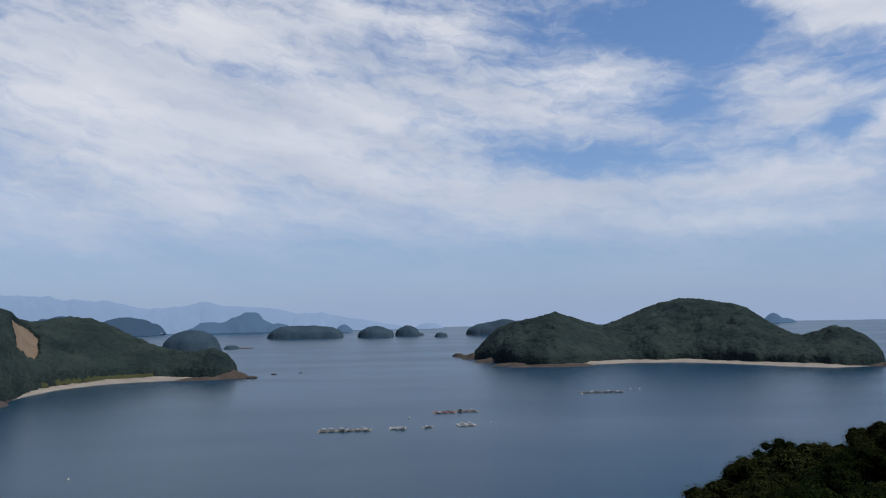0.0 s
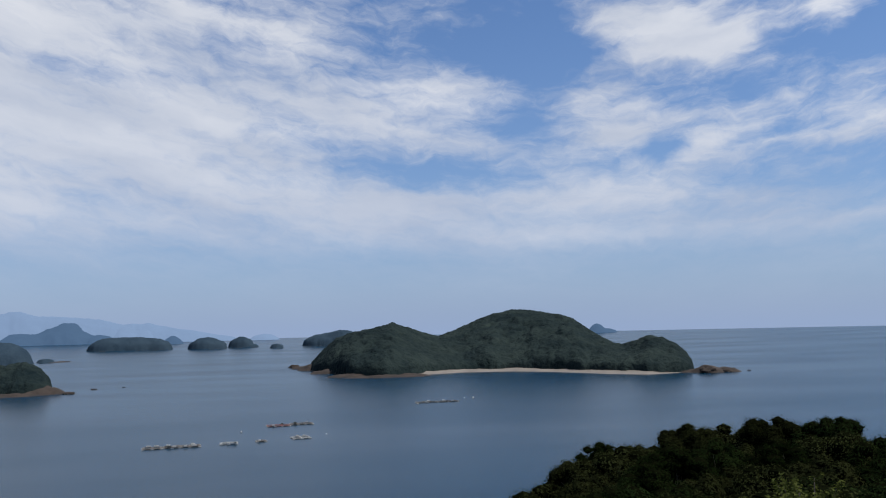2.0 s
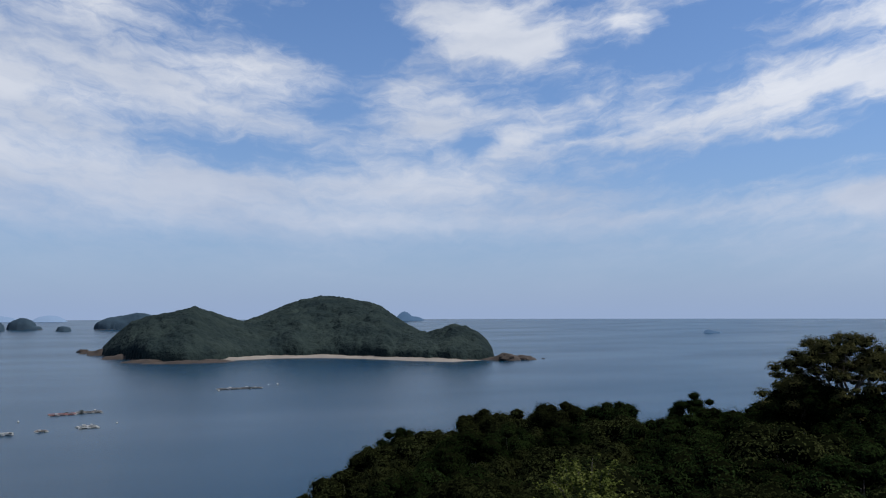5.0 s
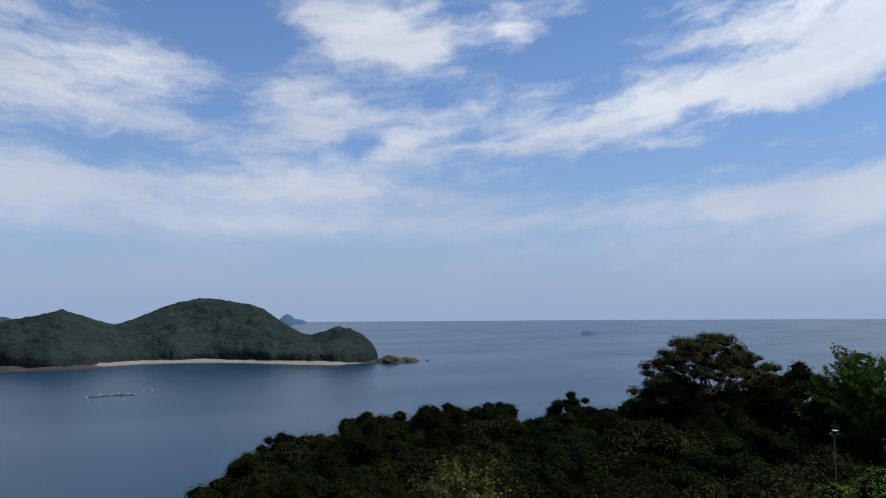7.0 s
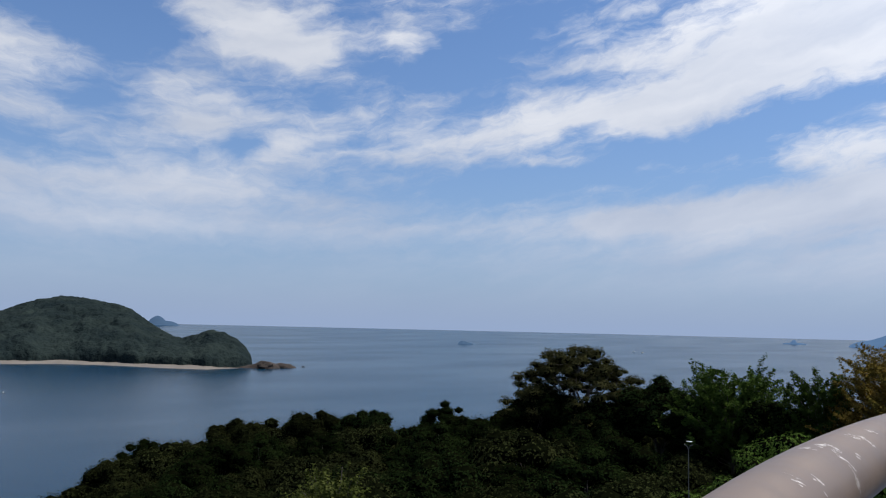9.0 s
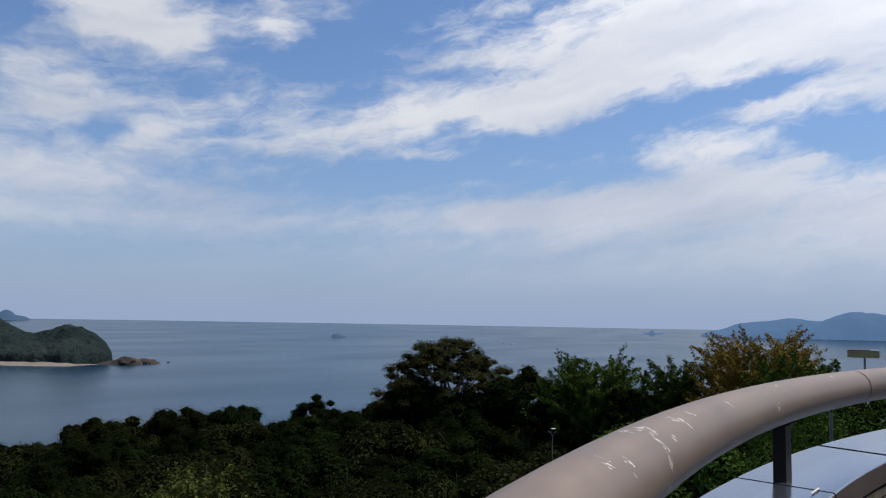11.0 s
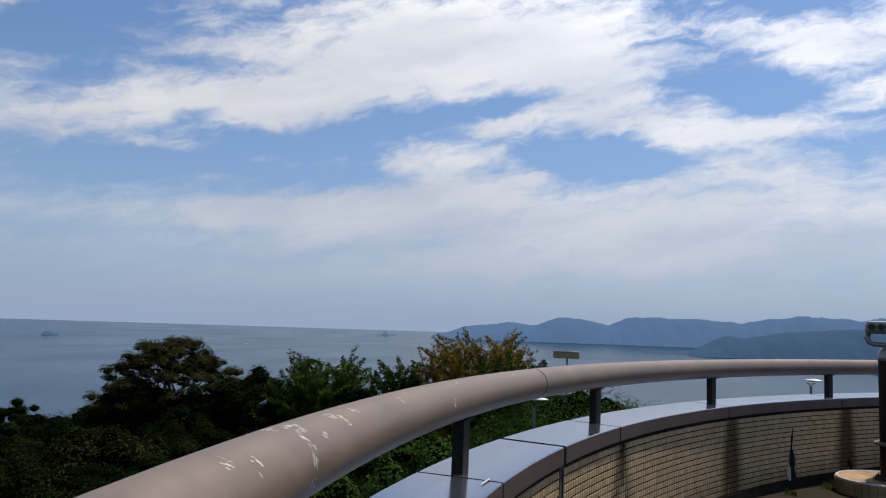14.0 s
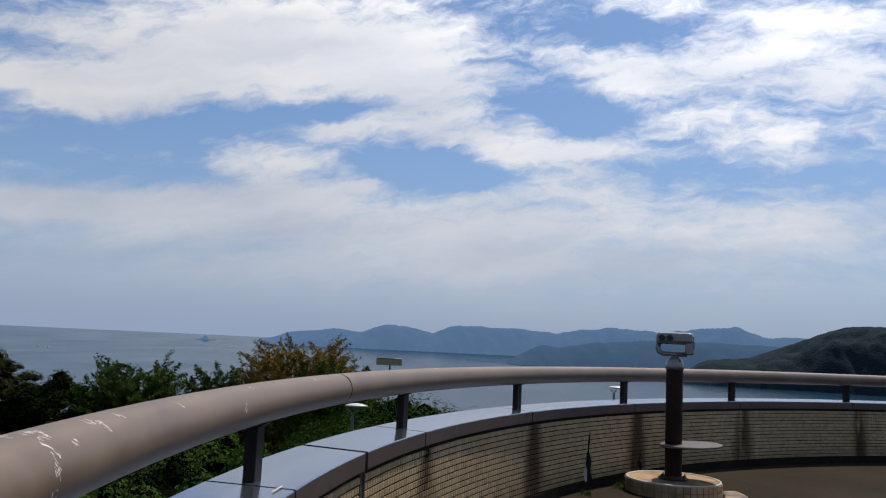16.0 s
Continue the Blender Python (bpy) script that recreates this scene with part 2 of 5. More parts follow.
    shade.inputs[6].default_value = CLOUD_GREY
    shade.inputs[7].default_value = CLOUD_WHITE
    lit = math_node("MULTIPLY_ADD", n2.outputs["Fac"], 2.2, -0.55, clamp=True)
    nt.links.new(lit, shade.inputs[0])
    # cloud towards the sun scatters more light on to the eye
    face = nt.nodes.new("ShaderNodeVectorMath")
    face.operation = "DOT_PRODUCT"
    face.inputs[1].default_value = (math.sin(radians(SUN_AZ)) * math.cos(radians(SUN_EL)), math.cos(radians(SUN_AZ)) * math.cos(radians(SUN_EL)), math.sin(radians(SUN_EL)))
    nt.links.new(coord, face.inputs[0])
    glare = math_node("MULTIPLY_ADD", math_node("POWER", math_node("MAXIMUM", face.outputs["Value"], 0.0), 4.0), 2.3, 0.95)
    near = nt.nodes.new("ShaderNodeVectorMath")
    near.operation = "SCALE"
    nt.links.new(shade.outputs[2], near.inputs[0])
    nt.links.new(glare, near.inputs["Scale"])
    mix = nt.nodes.new("ShaderNodeMix")
    mix.data_type = "RGBA"
    nt.links.new(cover, mix.inputs[0])
    nt.links.new(tint.outputs[0], mix.inputs[6])
    nt.links.new(near.outputs[0], mix.inputs[7])

    # sea haze low over the horizon
    haze = math_node("POWER", 0.5, math_node("DIVIDE", math_node("MAXIMUM", el, 0.0), 6.2))
    low = nt.nodes.new("ShaderNodeMix")
    low.data_type = "RGBA"
    low.inputs[7].default_value = HAZE
    nt.links.new(math_node("MULTIPLY", haze, 0.93), low.inputs[0])
    nt.links.new(mix.outputs[2], low.inputs[6])
    bg = nt.nodes.new("ShaderNodeBackground")
    bg.inputs["Strength"].default_value = SKY_STRENGTH
    nt.links.new(low.outputs[2], bg.inputs["Color"])
    out = nt.nodes.new("ShaderNodeOutputWorld")
    nt.links.new(bg.outputs[0], out.inputs[0])


SKY_STRENGTH = 0.1
SKY_TINT = (0.70, 0.95, 1.26)
CLOUD_GREY, CLOUD_WHITE = (5.2, 5.75, 6.9, 1), (9.0, 9.1, 9.4, 1)
HAZE = (3.1, 4.1, 6.2, 1)
CLOUD_AMOUNT, CLOUD_BIAS = 1.15, 0.16
build_sky()

sun = new("sun", bpy.data.lights.new("sun", "SUN"))
sun.data.energy, sun.data.angle, sun.data.color = 5.0, radians(0.6), (1.0, 0.95, 0.87)
sun.matrix_world = look((0, 0, 0), (-math.sin(radians(SUN_AZ)) * math.cos(radians(SUN_EL)),
                                    -math.cos(radians(SUN_AZ)) * math.cos(radians(SUN_EL)),
                                    -math.sin(radians(SUN_EL))))

# ---------------------------------------------------------------- materials


def surface(name, c1, c2, scale=1.0, rough=0.6, bump=0.2, fine=8.0, metal=0.0, vary=0.0, island=0.0, stretch=(1, 1, 1), depth=0.02, spec=0.5, rough2=None):
    """Two scales of mottling between c1 and c2, relief, and a change of value from object to object or piece to piece."""
    mat = bpy.data.materials.new(name)
    mat.use_nodes = True
    nt = mat.node_tree
    b = nt.nodes["Principled BSDF"]
    co = nt.nodes.new("ShaderNodeTexCoord").outputs["Object"]
    mp = nt.nodes.new("ShaderNodeMapping")
    mp.inputs["Scale"].default_value = stretch
    nt.links.new(co, mp.inputs[0])
    big = nt.nodes.new("ShaderNodeTexNoise")
    big.inputs["Scale"].default_value, big.inputs["Detail"].default_value = scale, 5
    sm = nt.nodes.new("ShaderNodeTexNoise")
    sm.inputs["Scale"].default_value, sm.inputs["Detail"].default_value = scale * fine, 4
    for n in (big, sm):
        nt.links.new(mp.outputs[0], n.inputs["Vector"])
    add = nt.nodes.new("ShaderNodeMath")
    add.operation = "MULTIPLY_ADD"
    nt.links.new(big.outputs["Fac"], add.inputs[0])
    add.inputs[1].default_value = 1.6
    half = nt.nodes.new("ShaderNodeMath")
    half.operation = "MULTIPLY_ADD"
    nt.links.new(sm.outputs["Fac"], half.inputs[0])
    half.inputs[1].default_value, half.inputs[2].default_value = 0.9, -0.75
    nt.links.new(half.outputs[0], add.inputs[2])
    add.use_clamp = True
    mix = nt.nodes.new("ShaderNodeMix")
    mix.data_type = "RGBA"
    mix.inputs[6].default_value, mix.inputs[7].default_value = (*c1, 1), (*c2, 1)
    nt.links.new(add.outputs[0], mix.inputs[0])
    col = mix.outputs[2]
    if vary or island:
        hsv = nt.nodes.new("ShaderNodeHueSaturation")
        rnd = nt.nodes.new("ShaderNodeObjectInfo").outputs["Random"] if vary else nt.nodes.new("ShaderNodeNewGeometry").outputs["Random Per Island"]
        k = vary or island
        m = nt.nodes.new("ShaderNodeMath")
        m.operation = "MULTIPLY_ADD"
        nt.links.new(rnd, m.inputs[0])
        m.inputs[1].default_value, m.inputs[2].default_value = k, 1 - k / 2
        nt.links.new(m.outputs[0], hsv.inputs["Value"])
        nt.links.new(col, hsv.inputs["Color"])
        col = hsv.outputs[0]
    nt.links.new(col, b.inputs["Base Color"])
    b.inputs["Metallic"].default_value = metal
    b.inputs["Specular IOR Level"].default_value = spec
    if rough2 is None:
        b.inputs["Roughness"].default_value = rough
    else:
        r = nt.nodes.new("ShaderNodeMapRange")
        r.inputs["To Min"].default_value, r.inputs["To Max"].default_value = rough, rough2
        nt.links.new(add.outputs[0], r.inputs["Value"])
        nt.links.new(r.outputs[0], b.inputs["Roughness"])
    if bump:
        bp = nt.nodes.new("ShaderNodeBump")
        bp.inputs["Strength"].default_value, bp.inputs["Distance"].default_value = bump, depth
        nt.links.new(add.outputs[0], bp.inputs["Height"])
        nt.links.new(bp.outputs[0], b.inputs["Normal"])
    return mat


def leafage(name, c1, c2, dead=None, vary=0.9, lit_through=0.12):
    """Leaves: colour from leaf to leaf and tree to tree, waxy gloss, some light through."""
    mat = surface(name, c1, c2, 0.35, 0.7, 0, 6, vary=vary, spec=0.0)
    nt = mat.node_tree
    b = nt.nodes["Principled BSDF"]
    hsv = b.inputs["Base Color"].links[0].from_node
    geo = nt.nodes.new("ShaderNodeNewGeometry").outputs["Random Per Island"]
    m = nt.nodes.new("ShaderNodeMapRange")
    m.inputs["To Min"].default_value, m.inputs["To Max"].default_value = 0.88, 1.14
    nt.links.new(geo, m.inputs["Value"])
    h2 = nt.nodes.new("ShaderNodeHueSaturation")
    nt.links.new(m.outputs[0], h2.inputs["Value"])
    nt.links.new(hsv.outputs[0], h2.inputs["Color"])
    nt.links.new(h2.outputs[0], b.inputs["Base Color"])
    tr = nt.nodes.new("ShaderNodeBsdfTranslucent")
    nt.links.new(h2.outputs[0], tr.inputs["Color"])
    mx = nt.nodes.new("ShaderNodeMixShader")
    mx.inputs[0].default_value = lit_through
    out = nt.nodes["Material Output"]
    nt.links.new(b.outputs[0], mx.inputs[1])
    nt.links.new(tr.outputs[0], mx.inputs[2])
    nt.links.new(mx.outputs[0], out.inputs["Surface"])
    return mat


def sea_water():
    mat = bpy.data.materials.new("sea_water")
    mat.use_nodes = True
    nt = mat.node_tree
    b = nt.nodes["Principled BSDF"]
    co = nt.nodes.new("ShaderNodeTexCoord").outputs["Object"]

    def tex(scale, detail, stretch, rough=0.55):
        mp = nt.nodes.new("ShaderNodeMapping")
        mp.inputs["Scale"].default_value = stretch
        mp.inputs["Rotation"].default_value = (0, 0, radians(25))
        nt.links.new(co, mp.inputs[0])
        n = nt.nodes.new("ShaderNodeTexNoise")
        n.inputs["Scale"].default_value, n.inputs["Detail"].default_value, n.inputs["Roughness"].default_value = scale, detail, rough
        nt.links.new(mp.outputs[0], n.inputs["Vector"])
        return n.outputs["Fac"]

    streak = tex(0.004, 6, (0.6, 1.6, 1))
    mix = nt.nodes.new("ShaderNodeMix")
    mix.data_type = "RGBA"
    mix.inputs[6].default_value, mix.inputs[7].default_value = (0.0005, 0.0185, 0.0400, 1), (0.0014, 0.0225, 0.0480, 1)
    nt.links.new(streak, mix.inputs[0])
    nt.links.new(mix.outputs[2], b.inputs["Base Color"])
    r = nt.nodes.new("ShaderNodeMapRange")
    r.inputs["From Min"].default_value, r.inputs["From Max"].default_value = 0.35, 0.65
    r.inputs["To Min"].default_value, r.inputs["To Max"].default_value = 0.20, 0.25
    nt.links.new(streak, r.inputs["Value"])
    nt.links.new(r.outputs[0], b.inputs["Roughness"])
    b.inputs["IOR"].default_value = 1.33
    b.inputs["Specular IOR Level"].default_value = 0.125
    b.inputs["Specular Tint"].default_value = (0.62, 0.89, 1.0, 1)
    bp = nt.nodes.new("ShaderNodeBump")
    bp.inputs["Strength"].default_value, bp.inputs["Distance"].default_value = 0.05, 0.5
    nt.links.new(tex(0.35, 3, (0.7, 1.5, 1)), bp.inputs["Height"])
    nt.links.new(bp.outputs[0], b.inputs["Normal"])
    return mat


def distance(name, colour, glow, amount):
    """Far land, with the haze of the air put into a bluish colour and a glow."""
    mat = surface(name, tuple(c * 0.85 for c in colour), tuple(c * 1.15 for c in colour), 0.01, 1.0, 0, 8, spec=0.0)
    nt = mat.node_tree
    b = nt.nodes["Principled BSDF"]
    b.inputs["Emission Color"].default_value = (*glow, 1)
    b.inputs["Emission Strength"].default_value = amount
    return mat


M_sea = sea_water()
# The base colour is shifted to blue for the haze over the water.
M_island = surface("hazed_island_forest", (0.0062, 0.0118, 0.0138), (0.0230, 0.0325, 0.0290), 0.02, 0.95, 0.8, 9, spec=0.03, depth=5.0)
M_meadow = surface("shore_grass", (0.019, 0.025, 0.0105), (0.034, 0.037, 0.016), 0.05, 0.9, 0.2, 9, spec=0.1)
M_sand = surface("pale_sand", (0.1170, 0.1053, 0.0920), (0.1950, 0.1732, 0.1498), 0.05, 0.9, 0.2, 9, spec=0.2)
M_rock = surface("shore_rock", (0.0154, 0.0133, 0.0119), (0.0525, 0.0406, 0.0336), 0.06, 0.9, 0.6, 8, spec=0.2, depth=0.8)
M_scar = surface("bare_earth", (0.0810, 0.0594, 0.0432), (0.1218, 0.0948, 0.0702), 0.05, 0.95, 0.4, 8, spec=0.1, depth=0.5)
# Islets and far slope: blue sea haze is mixed into the forest's base colours.
M_isle_mid = surface("hazed_islet_forest", (0.0150, 0.0282, 0.0432), (0.0312, 0.0492, 0.0660), 0.02, 0.95, 0.5, 9, spec=0.03, depth=2.0)
M_hill_right = surface("hazed_hill_forest", (0.0095, 0.0195, 0.0265), (0.021, 0.034, 0.041), 0.02, 0.95, 0.6, 12, spec=0.03, depth=4.0)
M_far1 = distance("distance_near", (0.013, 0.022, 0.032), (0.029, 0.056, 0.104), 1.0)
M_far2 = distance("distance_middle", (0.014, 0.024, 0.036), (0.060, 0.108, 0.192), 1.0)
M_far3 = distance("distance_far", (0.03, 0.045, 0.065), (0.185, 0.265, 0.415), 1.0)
# Sun-side copies: the brighter haze there is put in as a stronger glow.
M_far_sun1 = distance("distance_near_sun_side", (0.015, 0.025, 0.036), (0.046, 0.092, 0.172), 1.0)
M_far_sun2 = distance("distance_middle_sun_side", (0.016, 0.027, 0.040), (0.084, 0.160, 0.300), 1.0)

M_rail = surface("weathered_rail_paint", (0.104, 0.070, 0.050), (0.172, 0.123, 0.090), 3.2, 0.34, 0.0, 6, spec=0.45, rough2=0.5, depth=0.004)
M_scratch = surface("scratched_pale_paint", (0.55, 0.51, 0.48), (0.75, 0.72, 0.69), 20, 0.6, 0, 6)
# The coping's base colour is tinted blue to add to the sky it mirrors.
M_coping = surface("brushed_metal_coping", (0.2183, 0.2620, 0.3446), (0.3092, 0.3540, 0.4390), 1.5, 0.10, 0.0, 14, metal=0.92, rough2=0.2, depth=0.004)
M_fascia = surface("dull_bronze_fascia", (0.0790, 0.0574, 0.0514), (0.1255, 0.0918, 0.0819), 2.0, 0.5, 0.05, 10, metal=0.5, depth=0.004)
M_post = surface("dark_bronze_post", (0.00792, 0.00594, 0.00528), (0.0185, 0.0139, 0.0119), 6, 0.6, 0.1, 8, depth=0.003, spec=0.15)
M_gap = surface("dark_joint", (0.00792, 0.00726, 0.0066), (0.0198, 0.0185, 0.0165), 8, 0.9, 0, 6)
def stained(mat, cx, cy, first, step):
    """Brown and black runs below the joints of the coping, wider towards the foot; all tiles also darken towards the
    floor.
    """
    nt = mat.node_tree
    b = nt.nodes["Principled BSDF"]
    src = b.inputs["Base Color"].links[0].from_socket
    pos = nt.nodes.new("ShaderNodeNewGeometry").outputs["Position"]
    sep = nt.nodes.new("ShaderNodeSeparateXYZ")
    nt.links.new(pos, sep.inputs[0])

    def m(op, a, bb, cc=None, clamp=False):
        n = nt.nodes.new("ShaderNodeMath")
        n.operation, n.use_clamp = op, clamp
        for i, v in enumerate((a, bb, cc)):
            if v is None:
                continue
            if isinstance(v, (int, float)):
                n.inputs[i].default_value = v
            else:
                nt.links.new(v, n.inputs[i])
        return n.outputs[0]
    th = m("MULTIPLY", m("ARCTAN2", m("SUBTRACT", sep.outputs[0], cx), m("SUBTRACT", sep.outputs[1], cy)), 180 / math.pi)
    ns = nt.nodes.new("ShaderNodeTexNoise")
    ns.inputs["Scale"].default_value, ns.inputs["Detail"].default_value = 7.0, 5
    mp = nt.nodes.new("ShaderNodeMapping")
    mp.inputs["Scale"].default_value = (1, 1, 0.22)
    nt.links.new(pos, mp.inputs[0])
    nt.links.new(mp.outputs[0], ns.inputs["Vector"])
    phase = m("PINGPONG", m("SUBTRACT", th, first - step), step / 2)
    band = m("SUBTRACT", 1.0, m("DIVIDE", phase, m("MULTIPLY_ADD", sep.outputs[2], -1.6, 2.1)), clamp=True)
    amount = m("MULTIPLY", band, m("MULTIPLY_ADD", ns.outputs["Fac"], 5.5, -1.6, clamp=True))
    each = nt.nodes.new("ShaderNodeTexNoise")
    each.noise_dimensions = "1D"
    each.inputs["Scale"].default_value = 0.21
    nt.links.new(th, each.inputs["W"])
    amount = m("MULTIPLY", amount, m("MULTIPLY_ADD", each.outputs["Fac"], 3.4, -0.75, clamp=True))
    amount = m("MULTIPLY", amount, 1.45, clamp=True)
    # darkens the tile colour towards the floor all round, broken up by noise
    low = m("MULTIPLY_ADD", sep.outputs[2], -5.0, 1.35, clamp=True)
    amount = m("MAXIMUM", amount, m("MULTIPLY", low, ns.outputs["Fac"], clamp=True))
    mix = nt.nodes.new("ShaderNodeMix")
    mix.data_type = "RGBA"
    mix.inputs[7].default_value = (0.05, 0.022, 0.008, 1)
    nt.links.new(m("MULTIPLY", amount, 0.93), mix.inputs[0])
    nt.links.new(src, mix.inputs[6])
    nt.links.new(mix.outputs[2], b.inputs["Base Color"])
    return mat


M_tile = surface("glazed_cream_tile", (0.3640, 0.2662, 0.1480), (0.5250, 0.3976, 0.2442), 0.9, 0.35, 0.05, 10, island=0.35, depth=0.002)
M_tile_one = surface("glazed_cream_tile_single", (0.3640, 0.2662, 0.1480), (0.5250, 0.3976, 0.2442), 0.9, 0.35, 0.05, 10, vary=0.35, depth=0.002)
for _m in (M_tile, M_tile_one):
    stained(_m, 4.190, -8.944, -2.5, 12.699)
M_grout = surface("dirty_grout", (0.00924, 0.00726, 0.00528), (0.0264, 0.0211, 0.0152), 1.2, 0.95, 0.2, 9, spec=0.1)
M_floor = surface("worn_deck_mortar", (0.0139, 0.0104, 0.0063), (0.0304, 0.0234, 0.0147), 0.8, 0.95, 0.3, 14, depth=0.01, spec=0.08)
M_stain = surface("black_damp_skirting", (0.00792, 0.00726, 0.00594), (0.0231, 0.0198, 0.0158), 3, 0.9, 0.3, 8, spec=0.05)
M_concrete = surface("grey_concrete", (0.145, 0.139, 0.125), (0.251, 0.238, 0.218), 0.7, 0.9, 0.3, 10)
M_rust = surface("rust_streak", (0.033, 0.0165, 0.00792), (0.106, 0.0528, 0.0231), 3, 0.9, 0.2, 8, stretch=(1, 1, 0.3))
M_brown = surface("brown_pedestal_paint", (0.0128, 0.0060, 0.0040), (0.0285, 0.0132, 0.0086), 2.5, 0.62, 0.06, 9, depth=0.003, spec=0.15)
M_silver = surface("grey_cast_metal", (0.1373, 0.1426, 0.1426), (0.2320, 0.2384, 0.2384), 4, 0.3, 0.06, 10, metal=0.5, depth=0.003)
M_dark = surface("black_rubber", (0.0066, 0.0066, 0.0066), (0.0198, 0.0198, 0.0198), 10, 0.5, 0.05, 6)
M_disc = surface("mauve_worn_disc", (0.062, 0.047, 0.046), (0.104, 0.082, 0.080), 3, 0.45, 0.06, 9, depth=0.003)
M_pad = surface("rust_stained_mortar", (0.035, 0.024, 0.015), (0.40, 0.25, 0.12), 3.2, 0.85, 0.2, 6, depth=0.006)
M_white = surface("white_lime_and_streaks", (0.3, 0.29, 0.27), (0.5, 0.48, 0.45), 6, 0.8, 0.1, 8)
M_lamp = surface("white_lamp_shell", (0.432, 0.432, 0.418), (0.562, 0.562, 0.547), 5, 0.35, 0.03, 8)
M_pole = surface("galvanised_pole", (0.106, 0.106, 0.102), (0.172, 0.172, 0.165), 4, 0.45, 0.03, 9, metal=0.7)
M_panel = surface("olive_board", (0.2059, 0.1822, 0.0792), (0.3168, 0.2737, 0.1267), 4, 0.6, 0.05, 8)
M_red = surface("faded_red_frame", (0.132, 0.0363, 0.0297), (0.198, 0.0594, 0.0462), 3, 0.7, 0.05, 8)
M_raft = surface("wet_raft_timber", (0.066, 0.0561, 0.0462), (0.145, 0.125, 0.106), 1.5, 0.8, 0.2, 9)
M_float = surface("white_float", (0.216, 0.216, 0.209), (0.36, 0.36, 0.346), 3, 0.6, 0.05, 8)
M_net = surface("dark_net", (0.0132, 0.0165, 0.0165), (0.033, 0.0363, 0.033), 3, 0.9, 0.3, 9)
M_bark = surface("grey_brown_bark", (0.033, 0.0277, 0.0231), (0.0924, 0.0792, 0.066), 3, 0.95, 0.5, 6, stretch=(1, 1, 0.25))
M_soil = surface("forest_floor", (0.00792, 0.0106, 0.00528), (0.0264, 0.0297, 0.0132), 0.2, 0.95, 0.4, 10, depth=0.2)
M_leaf = leafage("evergreen_leaves", (0.0035, 0.0076, 0.0027), (0.0140, 0.0226, 0.0068))
M_leaf_olive = leafage("olive_leaves", (0.0082, 0.0114, 0.0043), (0.0290, 0.0328, 0.0119))
# Near-black balls hidden in the crowns, to darken the gaps between leaves.
M_inner = surface("dark_shade_filler", (0.0018, 0.0026, 0.0011), (0.0048, 0.0058, 0.0024), 2.0, 1.0, 0, 6, spec=0.0)
M_leaf_brown = leafage("brownish_leaves", (0.0187, 0.0209, 0.0080), (0.0547, 0.0526, 0.0204), vary=0.1)
M_leaf_fresh = leafage("fresh_leaves", (0.0256, 0.0500, 0.0104), (0.0720, 0.1107, 0.0221))
M_leaf_rust = leafage("rusty_leaves", (0.0544, 0.0648, 0.0132), (0.2160, 0.1283, 0.0300))
M_leaf_bright = leafage("bright_green_leaves", (0.0225, 0.0488, 0.0097), (0.0600, 0.1050, 0.0225))
M_leaf_pale = leafage("pale_yellow_green_leaves", (0.0300, 0.0408, 0.0096), (0.0900, 0.0990, 0.0270))

# ---------------------------------------------------------------- helpers for building
SEA = -63.5
DROP = EYE - SEA


def at(az, d, z=0.0):
    return (d * math.sin(radians(az)), d * math.cos(radians(az)), z)


def part(name, bm, material, parent=None, label="", smooth=False):
    me = bpy.data.meshes.new(name)
    bm.to_mesh(me)
    bm.free()
    if smooth:
        for p in me.polygons:
            p.use_smooth = True
    me.materials.append(material)
    ob = new(name, me)
    ob.parent = parent
    if label:
        tagged(ob, label)
    return ob


def raw(name, verts, faces, material, parent=None, smooth=False):
    me = bpy.data.meshes.new(name)
    me.from_pydata(verts if isinstance(verts, list) else verts.tolist(), [], faces if isinstance(faces, list) else faces.tolist())
    if smooth:
        me.polygons.foreach_set("use_smooth", [True] * len(me.polygons))
    me.materials.append(material)
    ob = new(name, me)
    ob.parent = parent
    return ob


def thing(name, x, y, z, label, category, group="", turn=0.0):
    ob = new(name)
    ob.empty_display_size = 0.3
    ob.matrix_world = pose(x, y, z, 0, 0, turn)
    return tagged(ob, label, category, group)


def box(bm, cx, cy, cz, sx, sy, sz, bevel=0.0, turn=0.0):
    m = pose(cx, cy, cz, 0, 0, turn) @ Matrix.Diagonal((sx, sy, sz, 1))
    g = bmesh.ops.create_cube(bm, size=1, matrix=m)
    if bevel:
        es = {e for v in g["verts"] for e in v.link_edges}
        bmesh.ops.bevel(bm, geom=list(es), offset=bevel, segments=2, affect="EDGES", profile=0.5)


def tube(bm, path, radii, seg=10, cap=True):
    """A round bar along points, with a radius at each."""
    rings = []
    for i, p in enumerate(path):
        p = Vector(p)
        t = (Vector(path[min(i + 1, len(path) - 1)]) - Vector(path[max(i - 1, 0)])).normalized()
        a = t.orthogonal().normalized() if abs(t.z) > 0.9 else t.cross(Vector((0, 0, 1))).normalized()
        b = t.cross(a)
        r = radii[i] if isinstance(radii, (list, tuple)) else radii
        rings.append([bm.verts.new(p + a * (r * math.cos(k * math.tau / seg)) + b * (r * math.sin(k * math.tau / seg))) for k in range(seg)])
    for q, s in zip(rings, rings[1:]):
        for k in range(seg):
            bm.faces.new((q[k], q[(k + 1) % seg], s[(k + 1) % seg], s[k]))
    if cap:
        bm.faces.new(rings[0][::-1])
        bm.faces.new(rings[-1])
    bmesh.ops.recalc_face_normals(bm, faces=bm.faces[:])


